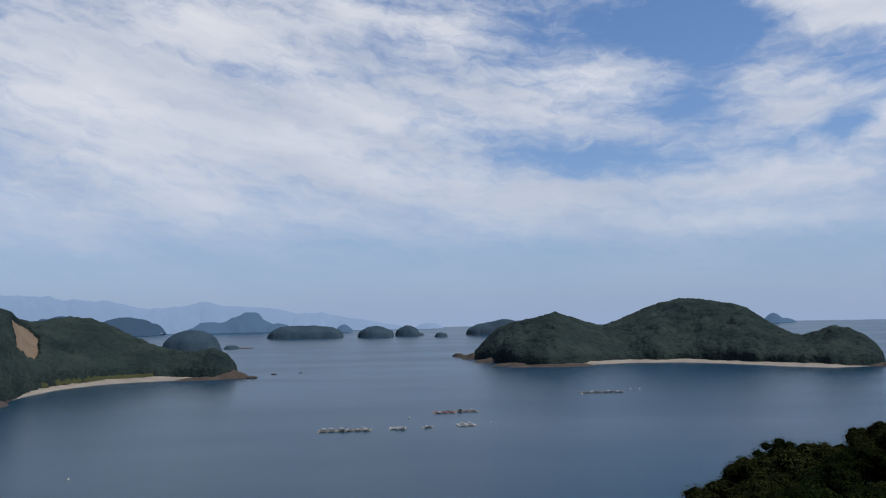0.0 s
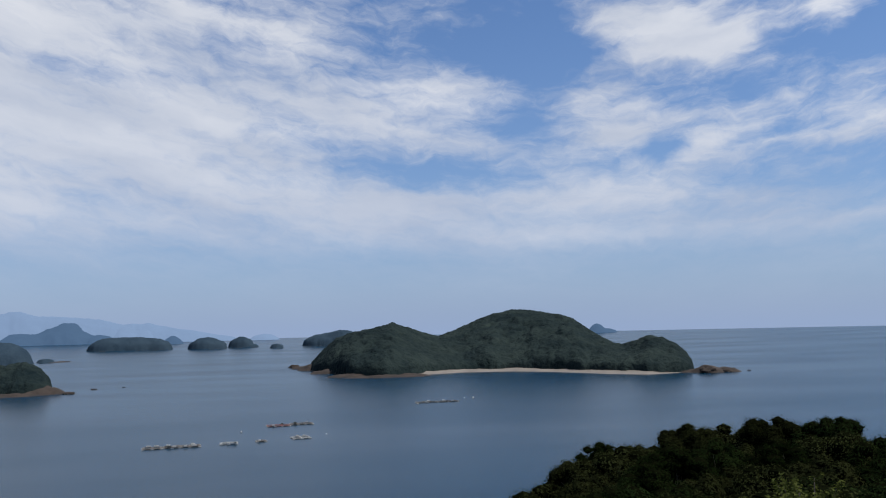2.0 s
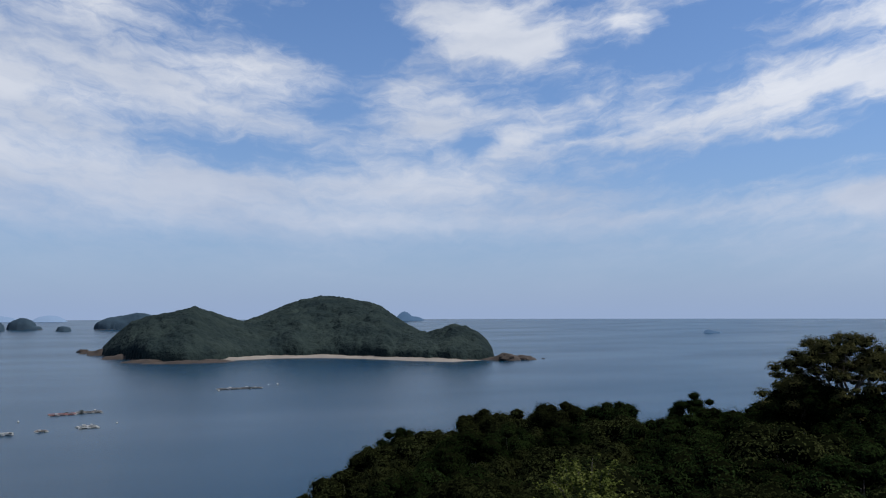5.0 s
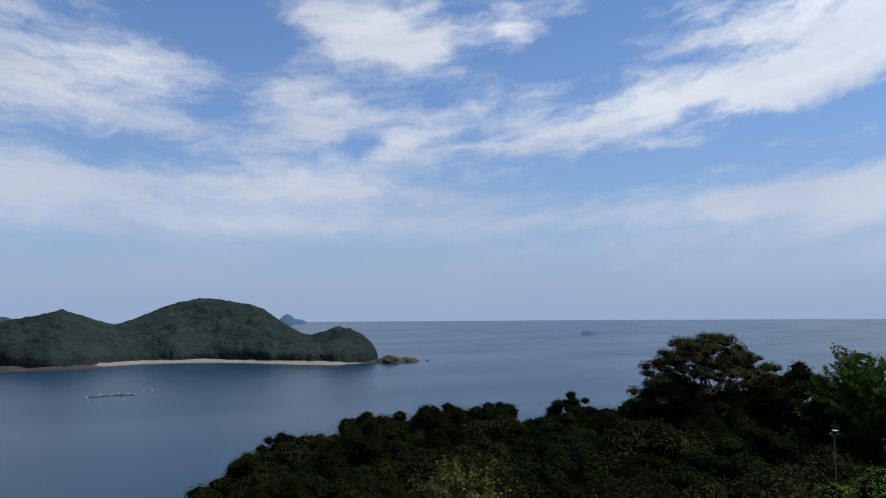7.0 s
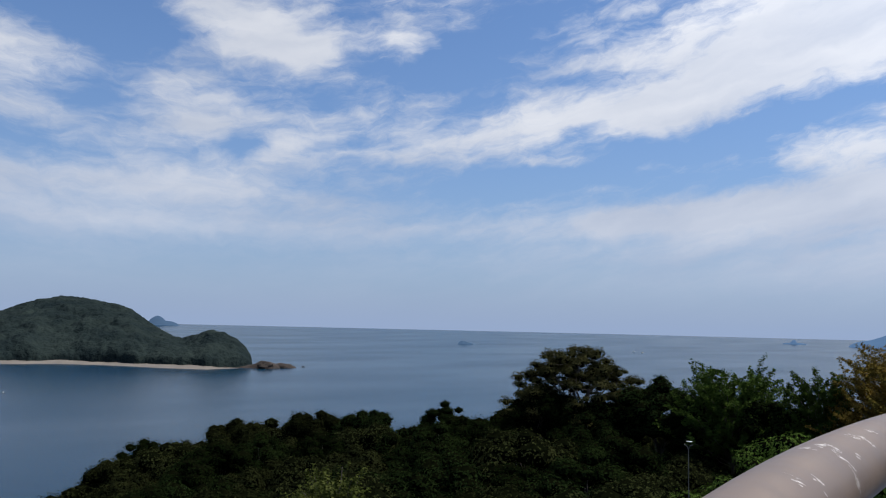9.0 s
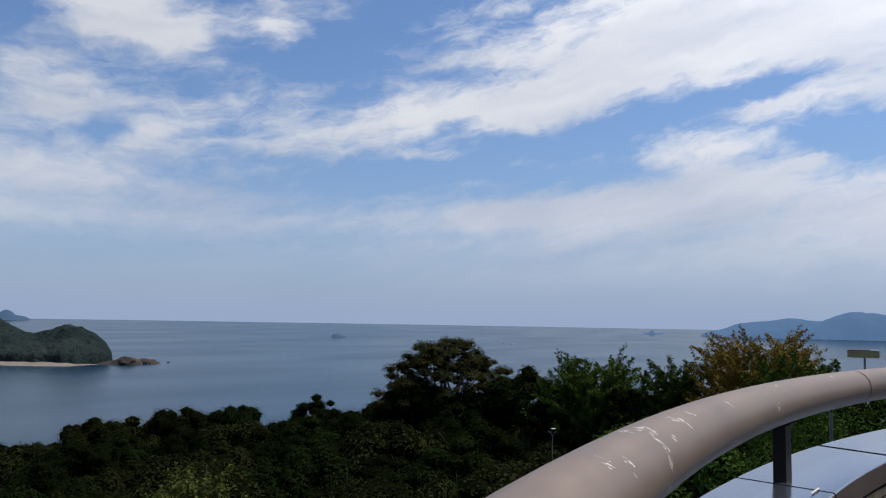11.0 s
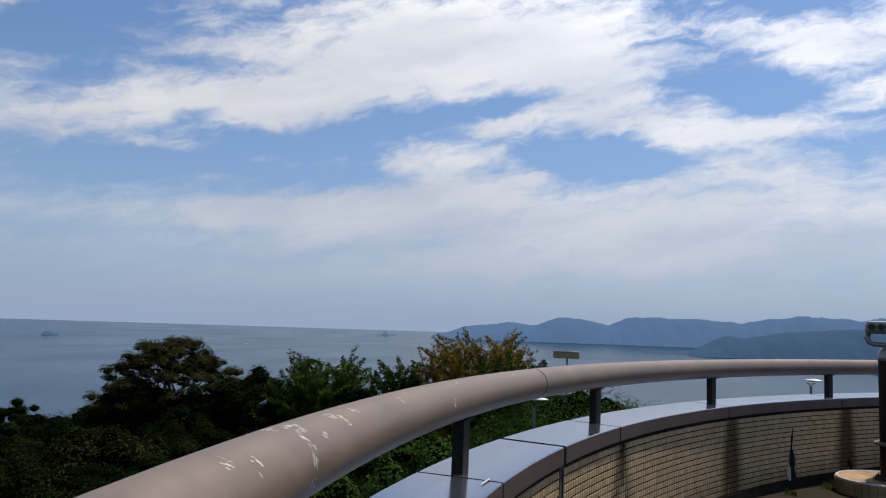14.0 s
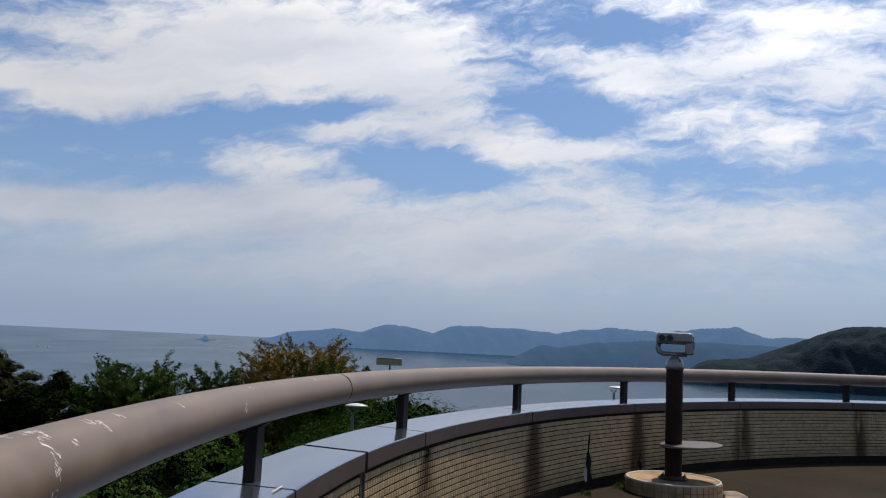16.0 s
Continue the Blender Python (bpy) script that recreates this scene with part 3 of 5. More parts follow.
def lathe(bm, profile, seg=32, at_=(0, 0, 0)):
    """A turned body from (radius, height) pairs, closed at both ends."""
    rings = []
    for r, z in profile:
        rings.append([bm.verts.new((at_[0] + r * math.cos(k * math.tau / seg), at_[1] + r * math.sin(k * math.tau / seg), at_[2] + z)) for k in range(seg)])
    for q, s in zip(rings, rings[1:]):
        for k in range(seg):
            bm.faces.new((q[k], q[(k + 1) % seg], s[(k + 1) % seg], s[k]))
    bm.faces.new(rings[0][::-1])
    bm.faces.new(rings[-1])
    bmesh.ops.recalc_face_normals(bm, faces=bm.faces[:])


def value_noise(x, y, seed=0):
    """Smooth noise of numpy arrays, about -1 to 1."""
    xi, yi = np.floor(x), np.floor(y)
    u, v = x - xi, y - yi
    u, v = u * u * (3 - 2 * u), v * v * (3 - 2 * v)

    def h(a, b):
        s = np.sin(a * 127.1 + b * 311.7 + seed * 74.7) * 43758.5453
        return (s - np.floor(s)) * 2 - 1
    return (h(xi, yi) * (1 - u) + h(xi + 1, yi) * u) * (1 - v) + (h(xi, yi + 1) * (1 - u) + h(xi + 1, yi + 1) * u) * v


def fbm(x, y, seed=0, octaves=4):
    t, a = 0, 1.0
    for o in range(octaves):
        t = t + a * value_noise(x * 2 ** o, y * 2 ** o, seed + o)
        a *= 0.5
    return t / 1.9


def crowns(x, y, cell, seed=0):
    """Rounded tree tops, 0 to 1, one to a cell."""
    best = np.zeros_like(x)
    xi, yi = np.floor(x / cell), np.floor(y / cell)
    for i in (-1, 0, 1):
        for j in (-1, 0, 1):
            a, b = xi + i, yi + j
            r1 = np.sin(a * 12.9898 + b * 78.233 + seed) * 43758.5453
            r2 = np.sin(a * 39.346 + b * 11.135 + seed) * 24634.6345
            r1, r2 = r1 - np.floor(r1), r2 - np.floor(r2)
            px, py = (a + 0.15 + 0.7 * r1) * cell, (b + 0.15 + 0.7 * r2) * cell
            d2 = ((x - px) ** 2 + (y - py) ** 2) / (cell * (0.75 + 0.3 * r2)) ** 2
            best = np.maximum(best, np.clip(1 - d2, 0, 1) ** 0.6 * (0.7 + 0.3 * r1))
    return best


def sea_dip(d):
    """Tangent of the angle below eye level at which the sea lies at distance d; the far sea curls up to the true horizon."""
    d = np.asarray(d, float)
    a, b = 2000.0, 4950.0
    t = np.clip((d - a) / (b - a), 0, 1)
    v0, v1, s0, s1 = DROP / a, 0.0054, -DROP / a ** 2 * (b - a), -0.006
    far = (2 * t ** 3 - 3 * t ** 2 + 1) * v0 + (t ** 3 - 2 * t ** 2 + t) * s0 + (3 * t ** 2 - 2 * t ** 3) * v1 + (t ** 3 - t ** 2) * s1
    return np.where(d < a, DROP / np.maximum(d, 1), far)


def sea_z(d):
    return EYE - np.asarray(d, float) * sea_dip(d)


def shore_distance(el):
    """Where a line of sight that far below the eye level meets the sea."""
    lo, hi = 200.0, 4950.0
    for _ in range(40):
        m = (lo + hi) / 2
        if sea_dip(m) > math.tan(radians(-el)):
            lo = m
        else:
            hi = m
    return lo


# ---------------------------------------------------------------- the sea
def build_sea():
    d = np.concatenate([np.linspace(60, 2000, 60), np.linspace(2040, 4950, 90)])
    az = np.radians(np.arange(0, 360, 2.0))
    D, A = np.meshgrid(d, az, indexing="ij")
    V = np.stack([D * np.sin(A), D * np.cos(A), sea_z(D)], -1).reshape(-1, 3)
    n = len(az)
    F = []
    for i in range(len(d) - 1):
        for j in range(n):
            F.append((i * n + j, i * n + (j + 1) % n, (i + 1) * n + (j + 1) % n, (i + 1) * n + j))
    F.append(tuple(range(n)))
    ob = raw("water", V, F, M_sea, smooth=True)
    return tagged(ob, "calm blue sea with faint wind streaks", "sea", kind="structure")


build_sea()


# ---------------------------------------------------------------- land: domes that rise from the sea
def land_height(X, Y, domes, seed, rough=0.10, steep=0.8, blend=5):
    """domes: (azimuth, distance, height over the sea, half width, half depth). Width runs across the line of sight."""
    total = np.zeros_like(X)
    wob = fbm(X / 60, Y / 60, seed)
    wob2 = fbm(X / 22, Y / 22, seed + 9)
    wob3 = fbm(X / 130, Y / 130, seed + 21)
    for az, d, h, w, l in domes:
        cx, cy = d * math.sin(radians(az)), d * math.cos(radians(az))
        ux, uy = math.cos(radians(az)), -math.sin(radians(az))
        u = ((X - cx) * ux + (Y - cy) * uy) / w
        v = ((X - cx) * -uy + (Y - cy) * ux) / l
        r = np.sqrt(u * u + v * v)
        r2 = r ** 1.7 + (0.22 * wob + 0.08 * wob2 + 0.12 * wob3) * np.clip(r * 1.6, 0, 1)
        total += np.clip(h * np.clip(1 - r2, 0, 1) ** steep, 0, None) ** blend
    z = total ** (1 / blend)
    gully = np.abs(fbm(X / 75, Y / 75, seed + 31, 3))
    return z * (1 + rough * wob2 * 0.5 + 0.4 * rough - 2.4 * rough * np.clip(0.45 - gully * 1.6, 0, 1))


def ridge_height(X, Y, skyline, shore, depth, seed, tall, beach=()):
    """Land that climbs from a shore line (azimuth, distance) to a ridge whose tops lie at (azimuth, elevation), with spurs and gullies down its slope."""
    D, A = np.hypot(X, Y), np.degrees(np.arctan2(X, Y))
    bend = fbm(X / 45, Y / 45, seed + 50)
    near = np.interp(A, [p[0] for p in shore], [p[1] for p in shore]) + 5 * bend
    if beach:
        near = near + (24 + 7 * fbm(X / 16, Y / 16, seed + 71)) * np.clip(A - beach[0], 0, 1) * np.clip((beach[1] - A) / 3.5, 0, 1)
    el = np.interp(A, [p[0] for p in skyline], [p[1] for p in skyline])
    deep = np.interp(A, [p[0] for p in depth], [p[1] for p in depth])
    ridge = near + deep * (1 + 0.15 * fbm(A * 0.4, A * 0, seed + 80))
    deep = ridge - near
    top = EYE + ridge * np.tan(np.radians(el)) - sea_z(ridge) - tall
    u = np.clip((D - near) / deep, 0, 2.2)
    spur = fbm(A * 0.55 + 0.3 * bend, D / 420, seed + 60, 4)
    fall = np.clip(np.where(u < 1, u, 2.2 - u), 0, 1)
    climb = np.clip(fall, 0, 1) ** (0.62 + 0.3 * np.clip(spur, -0.8, 0.8))
    gully = np.abs(fbm(X / 52, Y / 52, seed + 31, 3))
    cut = 1 - 0.42 * np.clip(0.5 - gully * 1.9, 0, 1) * np.clip(1.15 - u, 0, 1) * np.clip(u * 3, 0, 1)
    inside = (A > skyline[0][0]) & (A < skyline[-1][0])
    return np.where(inside, np.clip(top, 0, None) * climb * cut + 0.0, 0.0)


def landmass(name, label, domes, forest, step, seed, crown=7.0, tall=5.0, shore=None, beach=(), steep=0.8, foot=2.0, kind="", rocks=(), bare=(), grass=None, ridge=0.0, blend=5, profile=None):
    pts = [at(a, d) for a, d, h, w, l in domes]
    x0 = min(p[0] - max(q[3], q[4]) for p, q in zip(pts, domes)) - 10
    x1 = max(p[0] + max(q[3], q[4]) for p, q in zip(pts, domes)) + 10
    y0 = min(p[1] - max(q[3], q[4]) for p, q in zip(pts, domes)) - 10
    y1 = max(p[1] + max(q[3], q[4]) for p, q in zip(pts, domes)) + 10
    X, Y = np.meshgrid(np.arange(x0, x1, step), np.arange(y0, y1, step), indexing="ij")
    D = np.hypot(X, Y)
    base = sea_z(D)
    if profile:
        H = ridge_height(X, Y, *profile, seed, tall * 0.6, beach)
    else:
        H = land_height(X, Y, domes, seed, rough=0.012 if kind else 0.05, steep=steep, blend=blend)
    if ridge:
        H = H * (1 + ridge * fbm(X / 95, Y / 95, seed + 40) + ridge * 0.5 * fbm(X / 34, Y / 34, seed + 44))
    if profile and beach:
        # a strip of sand that climbs from the water between two azimuths
        A = np.degrees(np.arctan2(X, Y))
        edge = np.interp(A, [p[0] for p in profile[1]], [p[1] for p in profile[1]]) + 5 * fbm(X / 45, Y / 45, seed + 50)
        run_ = np.clip((D - edge + 8) / 46, 0, 1) * np.clip((beach[1] - A) / 2, 0, 1) ** 0.5
        low = np.where((run_ > 0) & (D < edge + 90) & (A > beach[0]) & (A < beach[1]), run_ * 5.6 * (1 + 0.25 * fbm(X / 12, Y / 12, seed + 70)), 0.0)
    else:
        low = land_height(X, Y, beach, seed + 3, steep=0.5) if beach else np.zeros_like(H)
    owner = thing(name, float(X.mean()), float(Y.mean()), float(base.mean()), label, "hill" if kind else "island")
    if kind:
        tagged(owner, kind=kind)
    o = np.array(owner.location)
    nx, ny = X.shape

    def sheet(pname, Z, keep, material, plabel):
        idx = -np.ones(X.size, int)
        q = (keep[:-1, :-1] | keep[1:, :-1] | keep[1:, 1:] | keep[:-1, 1:])
        I, J = np.nonzero(q)
        a = I * ny + J
        f = np.stack([a, a + ny, a + ny + 1, a + 1], 1)
        used = np.unique(f)
        idx[used] = np.arange(len(used))
        V = np.stack([X.ravel()[used], Y.ravel()[used], Z.ravel()[used]], 1) - o
        ob = raw(pname, V, idx[f], material, owner, smooth=True)
        tagged(ob, plabel)
        return ob

    if shore is not None:
        sheet("beach", base + low - 0.6, low > 0.0, shore, "narrow pale beach at the waterline")
    c = crowns(X, Y, crown, seed) * tall + crowns(X + 31, Y - 17, crown * 2.3, seed + 5) * tall * 0.5
    wood = H > foot
    clear = np.zeros_like(wood)
    for a, d, w, l in bare:
        cx, cy, _ = at(a, d)
        ux, uy = math.cos(radians(a)), -math.sin(radians(a))
        u, v = ((X - cx) * ux + (Y - cy) * uy) / w, ((X - cx) * -uy + (Y - cy) * ux) / l
        clear |= (u * u + v * v + 0.5 * fbm(X / 20, Y / 20, 77)) < 1
    if bare:
        sheet("scar", base + H + 2.5, clear & wood, M_scar, "bare brown earth scar")
        wood = wood & ~clear
    if grass:
        az = np.degrees(np.arctan2(X, Y))
        lawn = wood & (H < grass[2]) & (az > grass[0]) & (az < grass[1])
        tagged(sheet("meadow", base + np.maximum(H, 3.0) + 0.8, lawn, M_meadow, "strip of yellow-green grass"), kind="stuff")
        wood = wood & ~lawn
    if rocks:
        rock = land_height(X, Y, rocks, seed + 13, steep=0.6)
        rock = rock * (0.55 + 0.75 * crowns(X, Y, 11, 5))
        rock = np.maximum(rock, H * 0.9) - 0.5
        sheet("rocky_shore", base + rock, rock > -0.4, M_rock, "brown rocks along the waterline")
    Z = base + np.where(wood, H + c * np.clip((H - foot) / 4 + 0.45, 0, 1), np.minimum(H, foot) - 3.0)
    sheet("forest", Z, wood, forest, "dense dark green tree canopy")
    return owner


def isle(base_el, top, d=None):
    """Domes for a small far island: its waterline and (azimuth, elevation, half width in degrees) of its tops."""
    d = d or shore_distance(base_el)
    out = []
    for a, e, w in top:
        half = d * math.radians(w)
        dd = d + half * 0.8
        h = EYE + dd * math.tan(radians(e)) - float(sea_z(dd))
        out.append((a, dd, h - 4, half, half * 0.8))
    return out


def crest(line, d, step, half, deep):
    """Domes set close along a ridge that runs through the given (azimuth, elevation) points at a distance."""
    out = []
    for a in np.arange(line[0][0], line[-1][0] + step / 2, step):
        e = float(np.interp(a, [p[0] for p in line], [p[1] for p in line]))
        h = EYE + d * math.tan(radians(e)) - float(sea_z(d))
        out.append((float(a), d, max(h, 2.0), d * math.radians(half), deep))
    return out


def build_land():
    # the large island with its beach
    main = [(7.80, 1393, 73.0, 117, 162), (4.60, 1377, 46.7, 67, 121), (10.02, 1458, 46.6, 77, 121), (16.24, 1638, 97.3, 156, 191), (19.64, 1576, 82.5, 125, 162), (12.51, 1596, 55.7, 91, 149),
            (22.30, 1464, 40.7, 87, 127), (25.67, 1256, 43.5, 64, 87), (27.35, 1195, 30.1, 45, 66), (23.86, 1367, 32.5, 81, 98), (28.99, 1176, 15.8, 15, 15)]
    rocks = [(2.2, 1440, 9.0, 26, 20), (1.4, 1500, 5.0, 18, 10), (3.4, 1306, 6.0, 30, 18), (5.2, 1193, 4.5, 42, 14), (7.4, 1156, 4.0, 60, 12), (9.0, 1178, 4.0, 36, 12), (29.4, 1169, 9.0, 22, 18), (30.55, 1184, 6.0, 20, 11), (28.2, 1172, 4.0, 22, 14)]
    landmass("island", "wooded island with two peaks, a knoll and a pale beach", main, M_island, 2.8, 3, crown=10, tall=6.5, shore=M_sand, beach=(9.2, 28.2), rocks=rocks, foot=2.4,
             profile=([(1.98, -2.44), (3, -1.39), (3.94, -0.56), (5.1, -0.15), (6.45, 0.06), (7.9, 0.47), (9, 0.09), (10.18, -0.33), (11.17, -0.58), (12.57, -0.05), (13.78, 0.52), (14.99, 0.94), (16.4, 1.24),
                       (18.2, 1.08), (19.8, 0.77), (20.67, 0.44), (21.76, -0.38), (22.93, -1.11), (23.91, -1.44), (24.9, -1.1), (25.61, -0.8), (26.65, -0.97), (27.6, -1.46), (28.16, -2.05), (28.7, -3.02)],
                      [(1.98, 1420), (3.2, 1318), (5.1, 1195), (7.4, 1158), (9.8, 1191), (12.9, 1243), (16.1, 1247), (19.3, 1211), (22.5, 1151), (25.6, 1123), (28.7, 1173)],
                      [(2, 60), (5, 190), (8, 230), (11, 250), (16, 330), (20, 300), (23.5, 170), (26, 110), (28.7, 50)]))
    # the headland with a beach and a bare scar
    head = [(-25.03, 1195, 70.6, 122, 210), (-31.60, 1103, 80.1, 102, 195), (-22.02, 1180, 49.1, 90, 159), (-18.72, 1113, 30.0, 80, 95), (-15.98, 1090, 30.7, 54, 63), (-35.57, 1032, 87.8, 127, 213), (-26.30, 1015, 32.0, 102, 114), (-29.03, 973, 32.0, 64, 105), (-15.30, 1080, 33.4, 34, 48)]
    rocks = [(-14.9, 1062, 10.0, 24, 20), (-14.1, 1056, 7.5, 14, 10), (-16.6, 1046, 4.0, 34, 11), (-30.52, 818, 8.3, 34, 40)]
    landmass("headland", "wooded headland with a sandy beach and rocky point", head, M_island, 2.8, 11, crown=10, tall=6.5, shore=M_sand, beach=(-27.9, -15.2), rocks=rocks, foot=2.4,
             bare=[(-27.3, 1060, 15, 60)], grass=(-26.4, -19.6, 7.0),
             profile=([(-40, 3.2), (-33, 2.2), (-28.74, 1.19), (-28.12, 1.04), (-27.73, 0.55), (-26.84, 0.39), (-25.88, 0.51), (-24.9, 0.64), (-23.57, 0.55), (-22.2, -0.03), (-20.8, -0.8), (-19.74, -1.28), (-18.67, -1.61),
                       (-17.22, -1.84), (-15.76, -1.61), (-14.94, -1.98), (-14.49, -2.57), (-14.03, -3.46)],
                      [(-40, 700), (-31, 810), (-28.6, 835), (-27.4, 893), (-25.5, 975), (-23.2, 1029), (-20.8, 1053), (-18.7, 1059), (-16.5, 1044), (-14, 1053)],
                      [(-40, 260), (-28, 260), (-24, 220), (-20, 120), (-17, 75), (-15, 60), (-14, 30)]))
    # small islands in the strait
    small = [("wooded islet with a rounded top and pale shore", -1.63, [(-17.28, -0.2, 1.95)]),
             ("low dark rock with a spit", -1.54, [(-14.67, -1.33, 0.51), (-13.75, -1.66, 0.59)]),
             ("flat-topped wooded islet with steep ends", -0.92, [(-10.7, -0.08, 1.61), (-9.29, -0.04, 1.61), (-8.05, -0.17, 1.10)]),
             ("rounded wooded islet in the strait", -0.96, [(-4.75, -0.19, 1.31)]),
             ("small wooded islet with a low tail", -0.9, [(-2.53, -0.18, 0.89), (-1.8, -0.71, 0.51)]),
             ("tiny wooded islet in the strait", -1.01, [(-0.16, -0.73, 0.42)]),
             ("wooded islet behind the large island", -0.93, [(3.25, -0.04, 1.61), (4.32, 0.19, 1.35), (5.74, -0.14, 1.69)])]
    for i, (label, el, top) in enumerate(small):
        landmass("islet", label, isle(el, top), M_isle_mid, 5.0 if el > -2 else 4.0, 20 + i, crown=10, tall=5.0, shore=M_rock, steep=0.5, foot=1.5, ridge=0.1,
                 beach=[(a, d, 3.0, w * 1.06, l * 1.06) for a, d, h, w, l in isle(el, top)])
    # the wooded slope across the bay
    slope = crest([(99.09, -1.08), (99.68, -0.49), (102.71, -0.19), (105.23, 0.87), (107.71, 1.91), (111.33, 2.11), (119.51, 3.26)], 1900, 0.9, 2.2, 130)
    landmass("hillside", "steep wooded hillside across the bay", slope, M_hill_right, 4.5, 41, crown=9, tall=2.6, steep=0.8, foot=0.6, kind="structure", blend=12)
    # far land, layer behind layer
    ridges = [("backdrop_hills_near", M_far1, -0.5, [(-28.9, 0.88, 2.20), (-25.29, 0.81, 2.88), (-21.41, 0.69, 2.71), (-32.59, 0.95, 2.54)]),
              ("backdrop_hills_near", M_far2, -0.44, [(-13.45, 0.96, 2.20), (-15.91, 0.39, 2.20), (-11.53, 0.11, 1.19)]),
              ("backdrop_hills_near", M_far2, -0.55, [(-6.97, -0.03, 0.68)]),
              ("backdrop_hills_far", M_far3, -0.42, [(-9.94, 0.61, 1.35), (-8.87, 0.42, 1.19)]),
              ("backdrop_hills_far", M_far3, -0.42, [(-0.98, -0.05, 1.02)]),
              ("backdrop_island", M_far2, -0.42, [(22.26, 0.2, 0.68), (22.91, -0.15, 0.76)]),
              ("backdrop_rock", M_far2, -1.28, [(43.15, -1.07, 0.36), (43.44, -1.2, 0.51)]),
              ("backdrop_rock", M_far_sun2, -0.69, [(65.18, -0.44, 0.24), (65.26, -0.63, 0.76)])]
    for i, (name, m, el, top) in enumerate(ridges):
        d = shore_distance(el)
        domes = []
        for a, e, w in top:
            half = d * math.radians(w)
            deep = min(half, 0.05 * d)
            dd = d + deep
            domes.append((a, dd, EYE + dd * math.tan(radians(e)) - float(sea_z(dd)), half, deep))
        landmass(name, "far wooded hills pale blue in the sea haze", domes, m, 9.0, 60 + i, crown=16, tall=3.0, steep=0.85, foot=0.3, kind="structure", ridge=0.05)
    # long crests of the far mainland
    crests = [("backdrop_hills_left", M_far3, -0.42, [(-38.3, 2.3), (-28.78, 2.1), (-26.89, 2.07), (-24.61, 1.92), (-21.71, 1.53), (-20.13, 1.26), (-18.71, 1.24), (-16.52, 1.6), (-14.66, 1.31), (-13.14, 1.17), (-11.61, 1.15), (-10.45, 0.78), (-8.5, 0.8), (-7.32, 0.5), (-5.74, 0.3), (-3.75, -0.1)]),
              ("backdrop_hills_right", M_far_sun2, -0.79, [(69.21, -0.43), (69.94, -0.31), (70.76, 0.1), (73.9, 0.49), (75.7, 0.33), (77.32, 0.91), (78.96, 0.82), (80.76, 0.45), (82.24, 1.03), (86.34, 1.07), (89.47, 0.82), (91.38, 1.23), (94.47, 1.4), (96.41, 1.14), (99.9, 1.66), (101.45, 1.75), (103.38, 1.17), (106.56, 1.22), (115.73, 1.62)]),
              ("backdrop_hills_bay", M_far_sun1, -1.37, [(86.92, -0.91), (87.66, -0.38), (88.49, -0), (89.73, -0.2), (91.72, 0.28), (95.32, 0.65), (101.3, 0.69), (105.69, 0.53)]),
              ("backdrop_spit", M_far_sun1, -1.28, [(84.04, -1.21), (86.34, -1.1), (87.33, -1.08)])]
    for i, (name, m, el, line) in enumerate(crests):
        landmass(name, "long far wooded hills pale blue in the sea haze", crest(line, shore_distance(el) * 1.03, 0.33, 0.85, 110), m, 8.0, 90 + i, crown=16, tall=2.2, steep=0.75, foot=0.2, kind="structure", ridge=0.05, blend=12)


build_land()

# ---------------------------------------------------------------- the round viewing deck
CX, CY, RR = 4.190, -8.944, 10.281       # the deck's centre and the rail's radius
R_IN, R_CIN, R_COUT, R_OUT = RR - 0.19, RR - 0.208, RR + 0.153, RR + 0.12
COPE, RAIL_Z, RAIL_R = 0.840, 1.149, 0.083
POSTS, FIRST = 28, -129.49
STEP = 12.699
JOINTS = (3.37, 123.37, 243.37)      # movement joints of the parapet


def ring(theta, r, z=0.0):
    return (CX + r * math.sin(radians(theta)), CY + r * math.cos(radians(theta)), z)


def arc_solid(bm, t0, t1, profile, n):
    """A closed (radius, z) outline swept from angle t0 to t1 about the deck's centre."""
    rows = [[bm.verts.new(ring(t0 + (t1 - t0) * i / n, r, z)) for r, z in profile] for i in range(n + 1)]
    k = len(profile)
    for a, b in zip(rows, rows[1:]):
        for j in range(k):
            bm.faces.new((a[j], a[(j + 1) % k], b[(j + 1) % k], b[j]))
    bm.faces.new(rows[0])
    bm.faces.new(rows[-1][::-1])
    bmesh.ops.recalc_face_normals(bm, faces=bm.faces[:])


